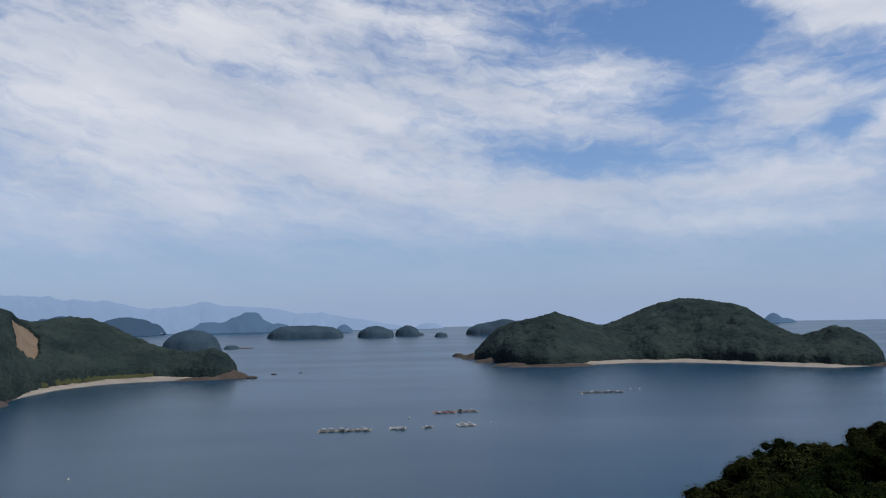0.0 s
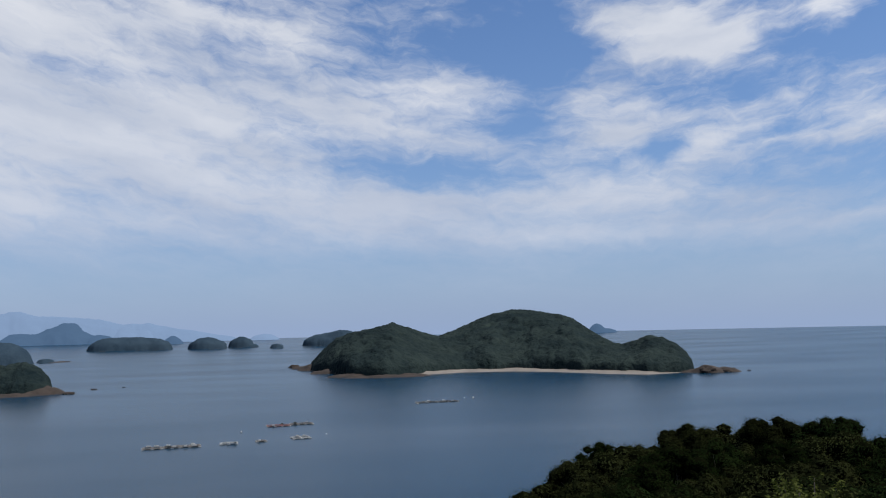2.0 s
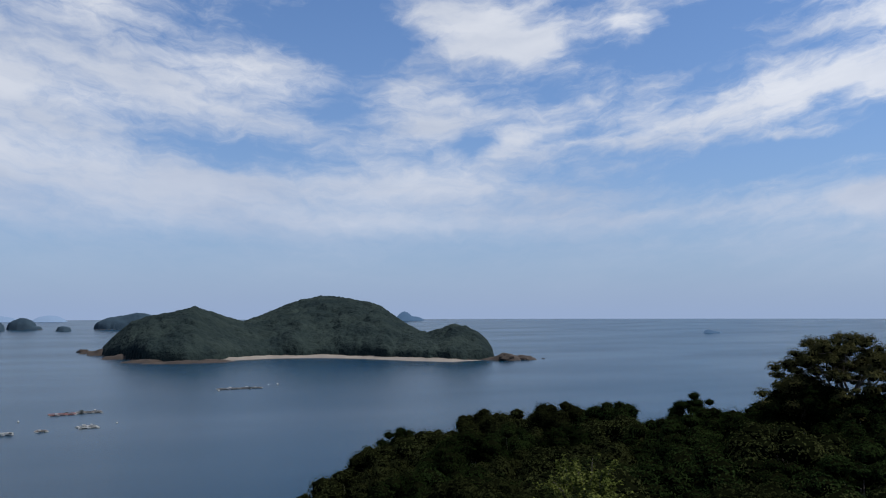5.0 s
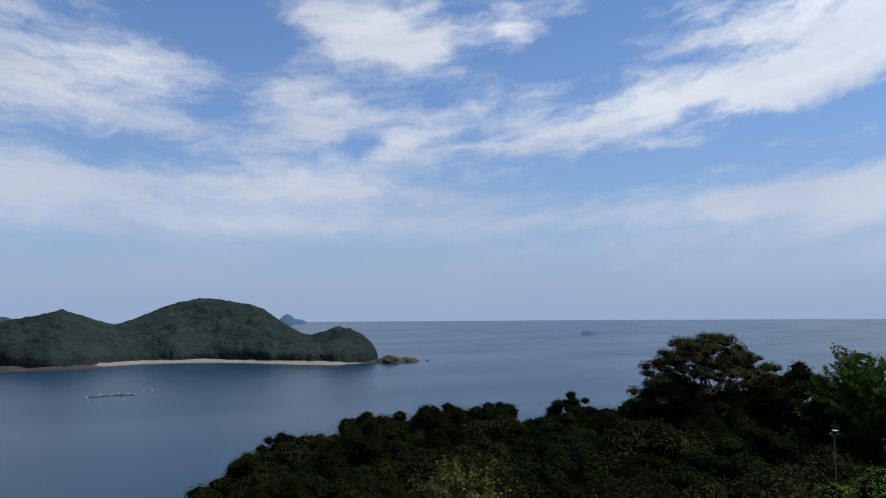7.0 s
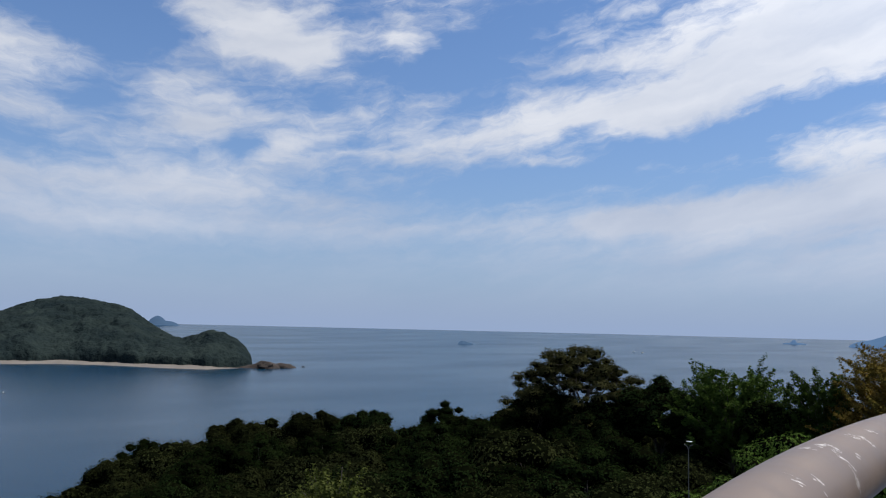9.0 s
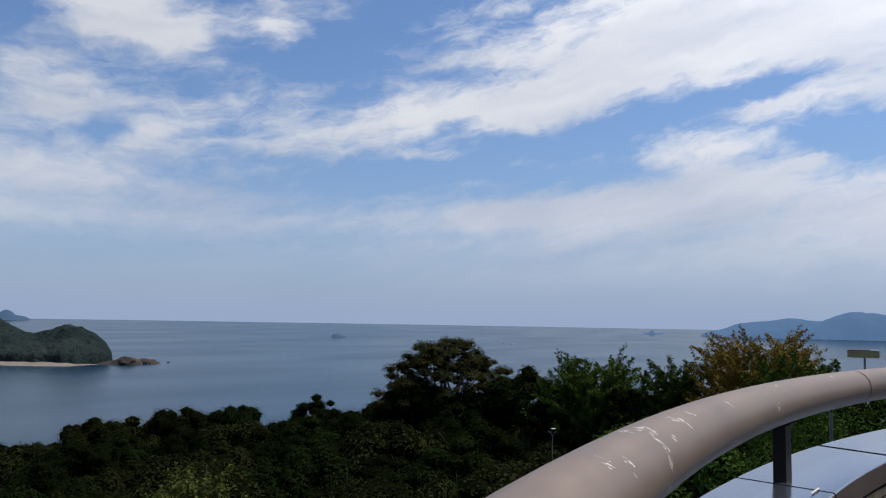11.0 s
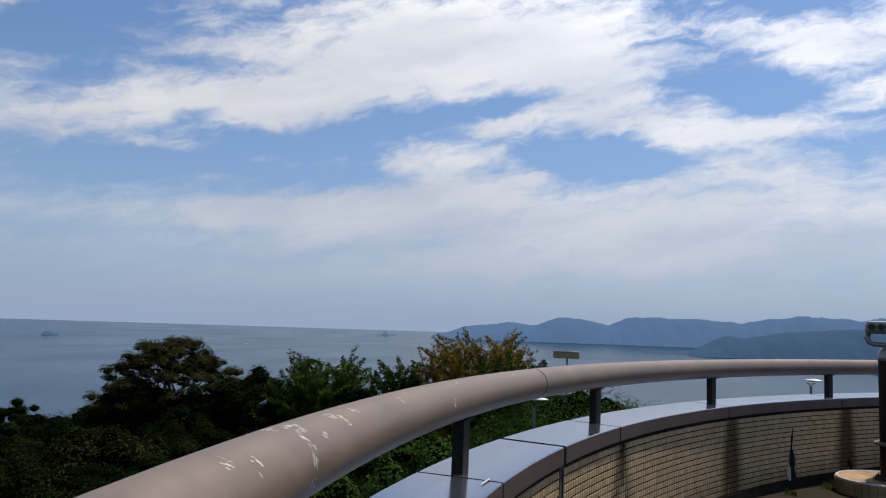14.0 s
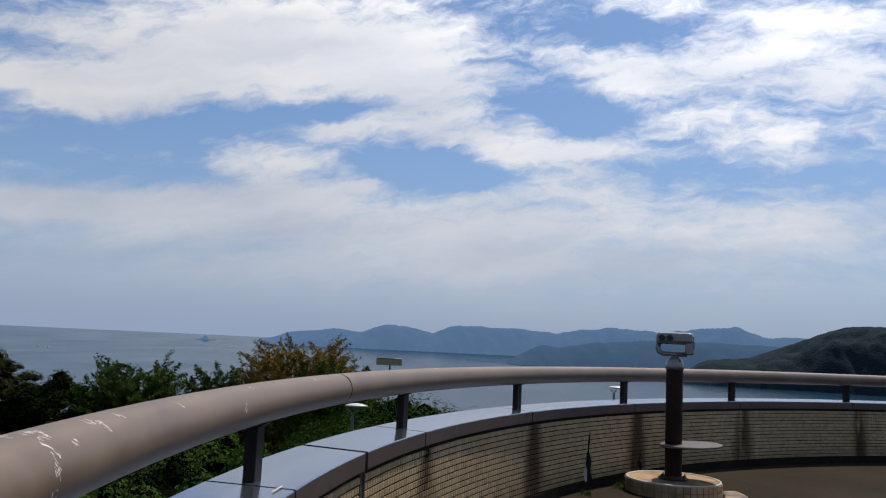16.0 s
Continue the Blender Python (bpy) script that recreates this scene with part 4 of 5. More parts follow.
def build_deck():
    bm = bmesh.new()
    arc_solid(bm, 0, 359.999, [(0.02, -0.3), (R_OUT, -0.3), (R_OUT, 0.0), (0.02, 0.0)], 96)
    floor = part("floor", bm, M_floor)
    tagged(floor, "worn brown mortar floor of a round lookout deck", "floor", kind="structure")
    wall = new("wall_round")
    tagged(wall, "low round parapet faced with cream mosaic tiles", "parapet wall", kind="structure")
    bm = bmesh.new()
    arc_solid(bm, 0, 359.999, [(R_IN + 0.008, 0.0), (R_OUT, 0.0), (R_OUT, COPE - 0.1), (R_IN + 0.008, COPE - 0.1)], 180)
    part("core", bm, M_grout, wall)
    bm = bmesh.new()
    arc_solid(bm, 0, 359.999, [(R_OUT, -9.0), (R_OUT + 0.01, -9.0), (R_OUT + 0.01, -0.004), (R_OUT, -0.004)], 120)
    part("outer_face", bm, M_concrete, wall)
    bm = bmesh.new()
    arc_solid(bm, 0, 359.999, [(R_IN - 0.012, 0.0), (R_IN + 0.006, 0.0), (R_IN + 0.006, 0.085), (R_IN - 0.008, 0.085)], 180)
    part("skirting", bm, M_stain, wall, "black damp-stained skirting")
    # coping in panels, each with a turned-down fascia; narrow gaps between
    spans = []
    for k in range(POSTS):
        t0, t1 = FIRST + k * STEP - 0.57, FIRST + (k + 1) * STEP - 0.57
        cut = [j for j in JOINTS if t0 < j < t1]
        spans += [(t0 + 0.06, cut[0] - 0.14), (cut[0] + 0.14, t1 - 0.06)] if cut else [(t0 + 0.06, t1 - 0.06)]
    spans.append((FIRST + POSTS * STEP - 0.51, FIRST + 360 - 0.63))
    for t0, t1 in spans:
        bm = bmesh.new()
        arc_solid(bm, t0, t1, [(R_CIN, COPE - 0.004), (R_CIN + 0.006, COPE), (R_COUT - 0.006, COPE + 0.012), (R_COUT, COPE + 0.006), (R_COUT, COPE - 0.09), (R_CIN + 0.02, COPE - 0.09), (R_CIN + 0.02, COPE - 0.012), (R_CIN, COPE - 0.012)], 14)
        panel = part("coping_panel", bm, M_coping, wall, "dulled metal coping panel")
        bm = bmesh.new()
        arc_solid(bm, t0, t1, [(R_CIN - 0.002, COPE - 0.006), (R_CIN + 0.018, COPE - 0.014), (R_CIN + 0.018, COPE - 0.092), (R_CIN - 0.002, COPE - 0.092)], 14)
        part("fascia", bm, M_fascia, panel, "dark bronze fascia strip")
    bm = bmesh.new()
    arc_solid(bm, 0, 359.999, [(R_CIN + 0.022, COPE - 0.1), (R_COUT - 0.02, COPE - 0.1), (R_COUT - 0.02, COPE - 0.003), (R_CIN + 0.022, COPE - 0.012)], 180)
    part("coping_bed", bm, M_gap, wall)
    # movement joints through tiling and coping
    for t in JOINTS:
        bm = bmesh.new()
        arc_solid(bm, t - 0.17, t + 0.17, [(R_IN + 0.001, 0.086), (R_IN + 0.007, 0.086), (R_IN + 0.007, COPE - 0.101), (R_IN + 0.001, COPE - 0.101)], 1)
        part("movement_joint", bm, M_gap, wall)
        for side in (-0.2, 0.2):
            bm = bmesh.new()
            arc_solid(bm, t + side - 0.03, t + side + 0.03, [(R_IN - 0.004, 0.086), (R_IN + 0.007, 0.086), (R_IN + 0.007, COPE - 0.101), (R_IN - 0.004, COPE - 0.101)], 1)
            part("joint_edge", bm, M_fascia, wall, "thin metal joint edge")
    # a damp run with a lime drip beside one joint
    def run(name, t, w, z0, z1, mat, label, off):
        bm = bmesh.new()
        n = 14
        left, right = [], []
        for i in range(n + 1):
            k = i / n
            half = w * (1 - k) ** 0.6 * (0.7 + 0.3 * math.sin(k * 17))
            z = z0 + (z1 - z0) * k
            left.append(bm.verts.new(ring(t - half + 0.1 * math.sin(k * 9), R_IN - off, z)))
            right.append(bm.verts.new(ring(t + half + 0.1 * math.sin(k * 7), R_IN - off, z)))
        for i in range(n):
            bm.faces.new((left[i], right[i], right[i + 1], left[i + 1]))
        part(name, bm, mat, wall, label)
    run("damp_run", 29.61, 0.5, 0.02, 0.60, M_stain, "black damp run", 0.004)
    run("lime_run", 29.24, 0.3, 0.0, 0.36, M_white, "white lime drip", 0.006)
    run("damp_run", 35.9, 0.3, 0.05, 0.30, M_stain, "black damp run", 0.004)
    run("damp_run", 10.24, 0.16, 0.715, 0.63, M_stain, "black damp run", 0.004)
    rnd = random.Random(21)
    # bright streaks on the coping metal, drawn as thin white patches
    for t, r, ln in ((-3.24, R_CIN + 0.06, 0.16), (11.13, R_CIN + 0.012, 0.04)):
        bm = bmesh.new()
        ps = []
        for k in range(14):
            a = k * math.tau / 14
            q = rnd.uniform(0.6, 1.15)
            ps.append(bm.verts.new(ring(t + math.cos(a) * q * ln / 2 / r * 57.3, r + math.sin(a) * q * 0.006, COPE + 0.0075)))
        bm.faces.new(ps)
        part("bright_streak", bm, M_white, wall, "thin bright white streak on the metal")
    return floor, wall


def build_rail():
    rail = new("handrail")
    tagged(rail, "thick curved tubular handrail with worn beige paint and scratches", "handrail")
    # tube lengths with a seam between
    seam = 3.8
    lengths = 3
    for k in range(lengths):
        a, b = seam + k * 360 / lengths + 0.045, seam + (k + 1) * 360 / lengths - 0.045
        bm = bmesh.new()
        n = 96
        tube(bm, [ring(a + (b - a) * i / n, RR, RAIL_Z) for i in range(n + 1)], RAIL_R, 32, False)
        part("rail_tube", bm, M_rail, rail, smooth=True)
        bm = bmesh.new()
        tube(bm, [ring(b - 0.4, RR, RAIL_Z), ring(b + 0.4, RR, RAIL_Z)], RAIL_R - 0.014, 28)
        part("seam_sleeve", bm, M_gap, rail)
    for k in range(POSTS):
        t = FIRST + k * STEP
        x, y, _ = ring(t, RR)
        bm = bmesh.new()
        box(bm, 0, 0, 0, 0.088, 0.05, RAIL_Z - COPE - 0.05, 0.004)
        p = part("rail_post", bm, M_post, rail, "dark bronze flat post")
        p.matrix_world = pose(x, y, (RAIL_Z - 0.056 + COPE + 0.004) / 2 + 0.003, 0, 0, -t)
        bm = bmesh.new()
        box(bm, 0, 0, 0, 0.11, 0.085, 0.006, 0.002)
        part("saddle", bm, M_post, p).location = (0, 0, (RAIL_Z - COPE - 0.05) / 2 - 0.033)
    # scratches scraped through the paint
    rnd = random.Random(8)
    marks = [(-12.55, 50, 9, 0.020, 30), (-12.59, 15, 9, 0.016, 40), (-12.39, 68, 6, 0.016, 14), (-11.09, 66, 5, 0.014, 14), (-10.88, 52, 5, 0.014, 12), (-11.93, 44, 3, 0.012, 8), (-10.17, 66, 4, 0.014, 8), (-7.83, 54, 4, 0.016, 10), (-4.62, 8, 4, 0.012, 14), (-3.61, 65, 3, 0.012, 6), (-12.94, 86, 6, 0.018, 10), (-12.48, 80, 4, 0.012, 8), (-14.12, 40, 4, 0.02, 14), (-14.64, 60, 4, 0.02, 12), (1.07, 60, 3, 0.012, 6), (13.24, 75, 3, 0.03, 6)]
    for t, up, count, spread, tall in marks:
        bm = bmesh.new()
        for _ in range(int(count * 1.8)):
            th = t + rnd.uniform(-1, 1) * spread / RR * 57.3
            ph = up + rnd.uniform(-1, 1) * tall
            turn = rnd.uniform(-75, -25)
            ln, wd = rnd.uniform(0.005, 0.018), rnd.uniform(0.001, 0.0032)
            c = []
            for sx, sy in ((-1, -1), (1, -1), (1, 1), (-1, 1)):
                du = sx * ln / 2 * math.cos(radians(turn)) - sy * wd / 2 * math.sin(radians(turn))
                dv = sx * ln / 2 * math.sin(radians(turn)) + sy * wd / 2 * math.cos(radians(turn))
                a2, p2 = th + du / RR * 57.3, radians(ph) + dv / RAIL_R
                rr = RAIL_R + 0.0007
                c.append(bm.verts.new(ring(a2, RR - rr * math.cos(p2), RAIL_Z + rr * math.sin(p2))))
            bm.faces.new(c)
        bmesh.ops.recalc_face_normals(bm, faces=bm.faces[:])
        tagged(part("scratch_marks", bm, M_scratch, rail, "pale scratches in the paint"), kind="stuff")
    return rail


def build_viewer(x, y):
    """Coin viewer on its pedestal with a step disc, and the tiled round plinth it stands on."""
    plinth = thing("plinth", x, y, 0, "round low plinth edged with cream tiles, rust-stained top", "plinth")
    bm = bmesh.new()
    lathe(bm, [(0.475, 0.002), (0.475, 0.135), (0.455, 0.138), (0.02, 0.132)], 48)
    part("core", bm, M_pad, plinth, "rust-stained mortar top")
    bm = bmesh.new()
    tube(bm, [(0.466 * math.cos(k * math.tau / 64), 0.466 * math.sin(k * math.tau / 64), 0.136) for k in range(65)], 0.012, 8, False)
    part("rim", bm, M_white, plinth, "pale worn mortar rim", smooth=True)
    bm = bmesh.new()
    n = 44
    for k in range(n):
        for j in range(2):
            a = k * 360 / n
            box(bm, 0.478 * math.sin(radians(a)), 0.478 * math.cos(radians(a)), 0.033 + 0.066 * j, 0.060, 0.012, 0.059, 0, -a)
    part("edge_tiles", bm, M_tile, plinth, "cream tile edging")
    bm = bmesh.new()
    for k in range(16):
        a = 160 + k * 7.0
        box(bm, 0.62 * math.sin(radians(a)), 0.62 * math.cos(radians(a)), 0.008, 0.07, 0.22, 0.014, 0.003, -a)
    pav = part("step_tiles", bm, M_tile, plinth, "worn tiles laid round the plinth")
    v = thing("coin_viewer", x, y, 0.134, "grey coin-operated binocular viewer on a brown pedestal with a step disc", "binocular viewer", turn=-94.5)
    bm = bmesh.new()
    lathe(bm, [(0.086, 0), (0.086, 1.115), (0.084, 1.125)], 28)
    part("pedestal", bm, M_brown, v, "dark brown painted tube", smooth=False)
    bm = bmesh.new()
    lathe(bm, [(0.15, 0), (0.15, 0.016), (0.1, 0.018), (0.092, 0.035)], 28)
    flange = part("base_flange", bm, M_dark, v)
    for k in range(6):
        a = k * 60 + 20
        bm = bmesh.new()
        lathe(bm, [(0.016, 0.016), (0.016, 0.032), (0.008, 0.034), (0.008, 0.05)], 8, (0.125 * math.cos(radians(a)), 0.125 * math.sin(radians(a)), 0))
        part("anchor_bolt", bm, M_rust, flange, "rusty anchor bolt")
    bm = bmesh.new()
    lathe(bm, [(0.092, 1.123), (0.094, 1.15), (0.09, 1.185), (0.075, 1.22), (0.05, 1.24), (0.042, 1.245), (0.042, 1.262), (0.06, 1.268), (0.06, 1.28)], 28)
    part("neck", bm, M_silver, v, "grey swivel neck", smooth=True)
    bm = bmesh.new()
    lathe(bm, [(0.308, -0.008), (0.314, -0.002), (0.314, 0.008), (0.308, 0.014)], 48)
    bm.transform(pose(0.172, 0.0, 0.352, 0, -3, 0))
    disc = part("step_disc", bm, M_disc, v, "round worn mauve step disc")
    bm = bmesh.new()
    lathe(bm, [(0.098, 0.31), (0.098, 0.335), (0.09, 0.34)], 24)
    part("collar", bm, M_brown, disc)
    # head: a hooded body over an open handle frame
    yaw = -8
    m = pose(0, 0, 1.392, 0, 0, yaw) @ Matrix.Diagonal((0.95, 0.9, 0.84, 1))
    bm = bmesh.new()
    box(bm, 0.0, 0.0, 0.06, 0.40, 0.20, 0.15, 0.045)
    bm.transform(m)
    head = part("housing", bm, M_silver, v, "rounded grey metal housing", smooth=False)
    bm = bmesh.new()
    box(bm, 0.155, 0, -0.06, 0.09, 0.17, 0.16, 0.02)
    bm.transform(m)
    part("coin_box", bm, M_silver, v)
    bm = bmesh.new()
    tube(bm, [(-0.175, 0, 0.03), (-0.182, 0, -0.06), (-0.165, 0, -0.115), (-0.12, 0, -0.135), (0.13, 0, -0.135)], 0.03, 10)
    bm.transform(m)
    part("handle_frame", bm, M_silver, v, smooth=True)
    bm = bmesh.new()
    box(bm, 0.203, 0, -0.02, 0.008, 0.1, 0.09, 0.003)
    bm.transform(m)
    part("coin_plate", bm, M_dark, v, "dark coin plate")
    for sx in (-0.13, -0.045):
        bm = bmesh.new()
        tube(bm, [(sx, -0.09, 0.065), (sx, -0.128, 0.065), (sx, -0.13, 0.065)], [0.03, 0.036, 0.024], 18)
        bm.transform(m)
        part("eyepiece", bm, M_dark, head, "black rubber eyepiece")
    return plinth, v


deck_floor, deck_wall = build_deck()
build_rail()
build_viewer(9.374, -1.042)


def street_lamp(az, d, top, turn, label, rod=3.0, size=1.0):
    x, y, _ = at(az, d)
    L = thing("street_lamp", x, y, top - rod, label, "street lamp", "lamps below the deck", turn)
    bm = bmesh.new()
    tube(bm, [(0, 0, 0), (0, 0, rod - 0.25)], [0.05 * size / 0.75, 0.038 * size / 0.75], 10)
    part("pole", bm, M_pole, L)
    bm = bmesh.new()
    tube(bm, [(0, 0, rod - 0.3), (0.06, 0, rod - 0.16), (0.16, 0, rod - 0.12)], 0.02, 8)
    tube(bm, [(0, 0, rod - 0.3), (-0.06, 0, rod - 0.16), (-0.16, 0, rod - 0.12)], 0.02, 8)
    part("arm", bm, M_pole, L)
    bm = bmesh.new()
    lathe(bm, [(0.02, -0.1), (0.2, -0.08), (0.36, -0.05), (0.38, -0.03), (0.33, 0.0), (0.2, 0.05), (0.05, 0.075), (0.01, 0.078)], 20)
    for vtx in bm.verts:
        vtx.co = Vector((vtx.co.x * size + 0.1 * size, vtx.co.y * 0.6 * size, vtx.co.z * 0.75 * size + rod))
    part("lamp_head", bm, M_lamp, L, "white flat lamp head", smooth=True)
    return L


street_lamp(75.58, 20.8, EYE + 20.8 * math.tan(radians(-4.58)), -76, "white flat-headed lamp on a thin grey pole among bushes", 5.0, 0.75)
street_lamp(93.27, 36.2, EYE + 36.2 * math.tan(radians(-2.55)), -93, "white flat-headed lamp on a thin pole beyond the parapet", 6.0, 0.95)
street_lamp(58.31, 32.7, EYE + 32.7 * math.tan(radians(-7.17)), -58, "small lamp on a thin grey pole between trees", 4.0, 0.3)


def board_sign(az, d):
    x, y, _ = at(az, d)
    z = EYE + d * math.tan(radians(-1.63))
    S = thing("floodlight_board", x, y, z - 6, "olive board with a pale hood on a thin pole", "sign board", turn=-az)
    bm = bmesh.new()
    tube(bm, [(0.05, 0, 0), (0.05, 0, 5.95)], 0.05, 10)
    part("pole", bm, M_pole, S)
    bm = bmesh.new()
    box(bm, 0, -0.06, 6.0, 1.42, 0.1, 0.34, 0.01)
    part("board", bm, M_panel, S, "olive board")
    bm = bmesh.new()
    box(bm, -0.1, -0.02, 6.195, 1.2, 0.22, 0.045, 0.008)
    part("hood", bm, M_red, S, "faded red hood")
    bm = bmesh.new()
    box(bm, 0.5, -0.02, 6.195, 0.4, 0.24, 0.05, 0.008)
    part("hood_end", bm, M_lamp, S, "white hood end")
    return S


board_sign(77.82, 45.8)


def weeds(theta, r, seed):
    rng = random.Random(seed)
    x, y, _ = ring(theta, r)
    bm = bmesh.new()
    for _ in range(26):
        a, ln = rng.uniform(0, math.tau), rng.uniform(0.03, 0.09)
        bx, by = rng.uniform(-0.08, 0.08), rng.uniform(-0.05, 0.05)
        d = Vector((math.cos(a) * 0.6, math.sin(a) * 0.6, 0.8))
        s = Vector((-math.sin(a), math.cos(a), 0)) * 0.006
        p = Vector((bx, by, 0.0))
        v = [bm.verts.new(p - s), bm.verts.new(p + s), bm.verts.new(p + d * ln * 0.6 + s * 1.4), bm.verts.new(p + d * ln)]
        bm.faces.new(v)
    ob = part("weeds", bm, M_leaf_fresh)
    ob.location = (x, y, 0.001)
    return tagged(ob, "small green weeds at the foot of the parapet", "weeds", "weeds by the wall")


for _t, _r, _s in ((31.52, R_IN - 0.18, 1), (33.14, R_IN - 0.14, 2), (34.52, R_IN - 0.16, 3), (27.86, R_IN - 0.14, 4), (37.2, R_IN - 0.12, 5)):
    weeds(_t, _r, _s)

# ---------------------------------------------------------------- the wooded slope below the deck
LINE = [(-35.12, -19.42), (-0.11, -12.34), (3.96, -10.63), (14.79, -10.37), (17.64, -10.56), (20.08, -9.24), (23.23, -7.94), (27.33, -7.17), (32.28, -7.11), (35.58, -6.57), (41.37, -6.51), (45.6, -5.97), (51.37, -5.88), (57.99, -6.13), (66.32, -6.47), (74.49, -7.37), (82.88, -9.46), (92.94, -13.02), (113.55, -18.29)]


def canopy_z(az, d):
    """Height of the tree tops."""
    el = np.interp(az, [p[0] for p in LINE], [p[1] for p in LINE])
    return EYE + 86.0 * math.tan(radians(el)) + max(0.0, d - 86.0) * -0.5 + 1.5


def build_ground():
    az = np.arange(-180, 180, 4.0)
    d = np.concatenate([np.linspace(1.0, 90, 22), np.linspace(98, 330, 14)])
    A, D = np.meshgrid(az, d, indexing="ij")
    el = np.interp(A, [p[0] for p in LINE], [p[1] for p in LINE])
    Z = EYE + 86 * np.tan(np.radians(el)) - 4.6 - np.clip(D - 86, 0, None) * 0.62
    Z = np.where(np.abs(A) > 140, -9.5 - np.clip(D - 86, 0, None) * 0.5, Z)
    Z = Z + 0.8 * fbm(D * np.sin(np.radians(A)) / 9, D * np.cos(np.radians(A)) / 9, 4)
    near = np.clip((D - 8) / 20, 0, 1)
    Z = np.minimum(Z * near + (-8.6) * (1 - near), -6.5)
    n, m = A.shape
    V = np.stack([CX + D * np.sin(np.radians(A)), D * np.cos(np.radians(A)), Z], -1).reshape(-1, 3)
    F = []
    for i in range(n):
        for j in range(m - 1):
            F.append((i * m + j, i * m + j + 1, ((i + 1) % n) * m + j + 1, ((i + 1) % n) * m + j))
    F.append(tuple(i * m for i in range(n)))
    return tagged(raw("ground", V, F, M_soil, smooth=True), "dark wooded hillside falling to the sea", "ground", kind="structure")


def leaf_mesh(rng, centres, outward, size, flat=0.86):
    """Small folded leaf sprays at the given places, turned mostly outward."""
    n = len(centres)
    nrm = outward * flat + rng.normal(size=(n, 3)) * (1 - flat) * 0.9 + np.array([0, 0, 0.25])
    nrm /= np.linalg.norm(nrm, axis=1)[:, None] + 1e-9
    t = np.cross(nrm, rng.normal(size=(n, 3)))
    t /= np.linalg.norm(t, axis=1)[:, None] + 1e-9
    b = np.cross(nrm, t)
    s = size * rng.uniform(0.55, 1.35, (n, 1))
    V = np.empty((n, 4, 3))
    V[:, 0] = centres - t * s * 0.62
    V[:, 1] = centres + b * s * 0.34 + nrm * s * 0.12
    V[:, 2] = centres + t * s * 0.62 - nrm * s * 0.1
    V[:, 3] = centres - b * s * 0.34 + nrm * s * 0.12
    F = np.arange(n * 4).reshape(n, 4)
    return V.reshape(-1, 3), F


def limb(bm, a, b, r0, r1, rnd, bend=0.12, seg=6):
    a, b = Vector(a), Vector(b)
    pts, k = [], 4
    for i in range(k + 1):
        p = a.lerp(b, i / k)
        if 0 < i < k:
            p += Vector((rnd.uniform(-1, 1), rnd.uniform(-1, 1), rnd.uniform(-0.4, 0.6))) * (b - a).length * bend
        pts.append(p)
    tube(bm, pts, [r0 + (r1 - r0) * i / k for i in range(k + 1)], seg)


def crown_parts(T, rng, cs, rs, leaves, size, material, squash, fill, core, seed):
    """Leaf sprays over every clump, and behind them near-black balls added to deepen the shade inside."""
    P, O = [], []
    area = sum(r * r for r in rs)
    for c, r in zip(cs, rs):
        n = int(leaves * r * r / area)
        v = rng.normal(size=(n, 3))
        v /= np.linalg.norm(v, axis=1)[:, None]
        v[:, 2] = np.where(v[:, 2] < -0.3, -v[:, 2] * 0.5, v[:, 2])
        lump = 1 + 0.2 * np.sin(v[:, 0] * 5 + seed) * np.cos(v[:, 1] * 6 + r * 9) + 0.12 * np.sin(v[:, 2] * 9 + seed)
        rad = r * lump * (fill + (1 - fill) * rng.random(n) ** 0.4)
        P.append(np.array(c) + v * rad[:, None] * np.array([1, 1, squash]))
        O.append(v * np.array([1, 1, 1.3]))
    V, F = leaf_mesh(rng, np.concatenate(P), np.concatenate(O), size)
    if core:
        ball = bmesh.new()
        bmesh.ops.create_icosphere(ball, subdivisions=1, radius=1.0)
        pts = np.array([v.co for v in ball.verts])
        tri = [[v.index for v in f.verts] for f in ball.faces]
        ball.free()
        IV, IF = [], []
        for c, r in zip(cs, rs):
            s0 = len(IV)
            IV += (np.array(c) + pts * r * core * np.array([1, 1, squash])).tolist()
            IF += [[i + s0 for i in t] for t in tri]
        raw("shade_filler", IV, IF, M_inner, T)
    raw("crown", V, F, material, T)


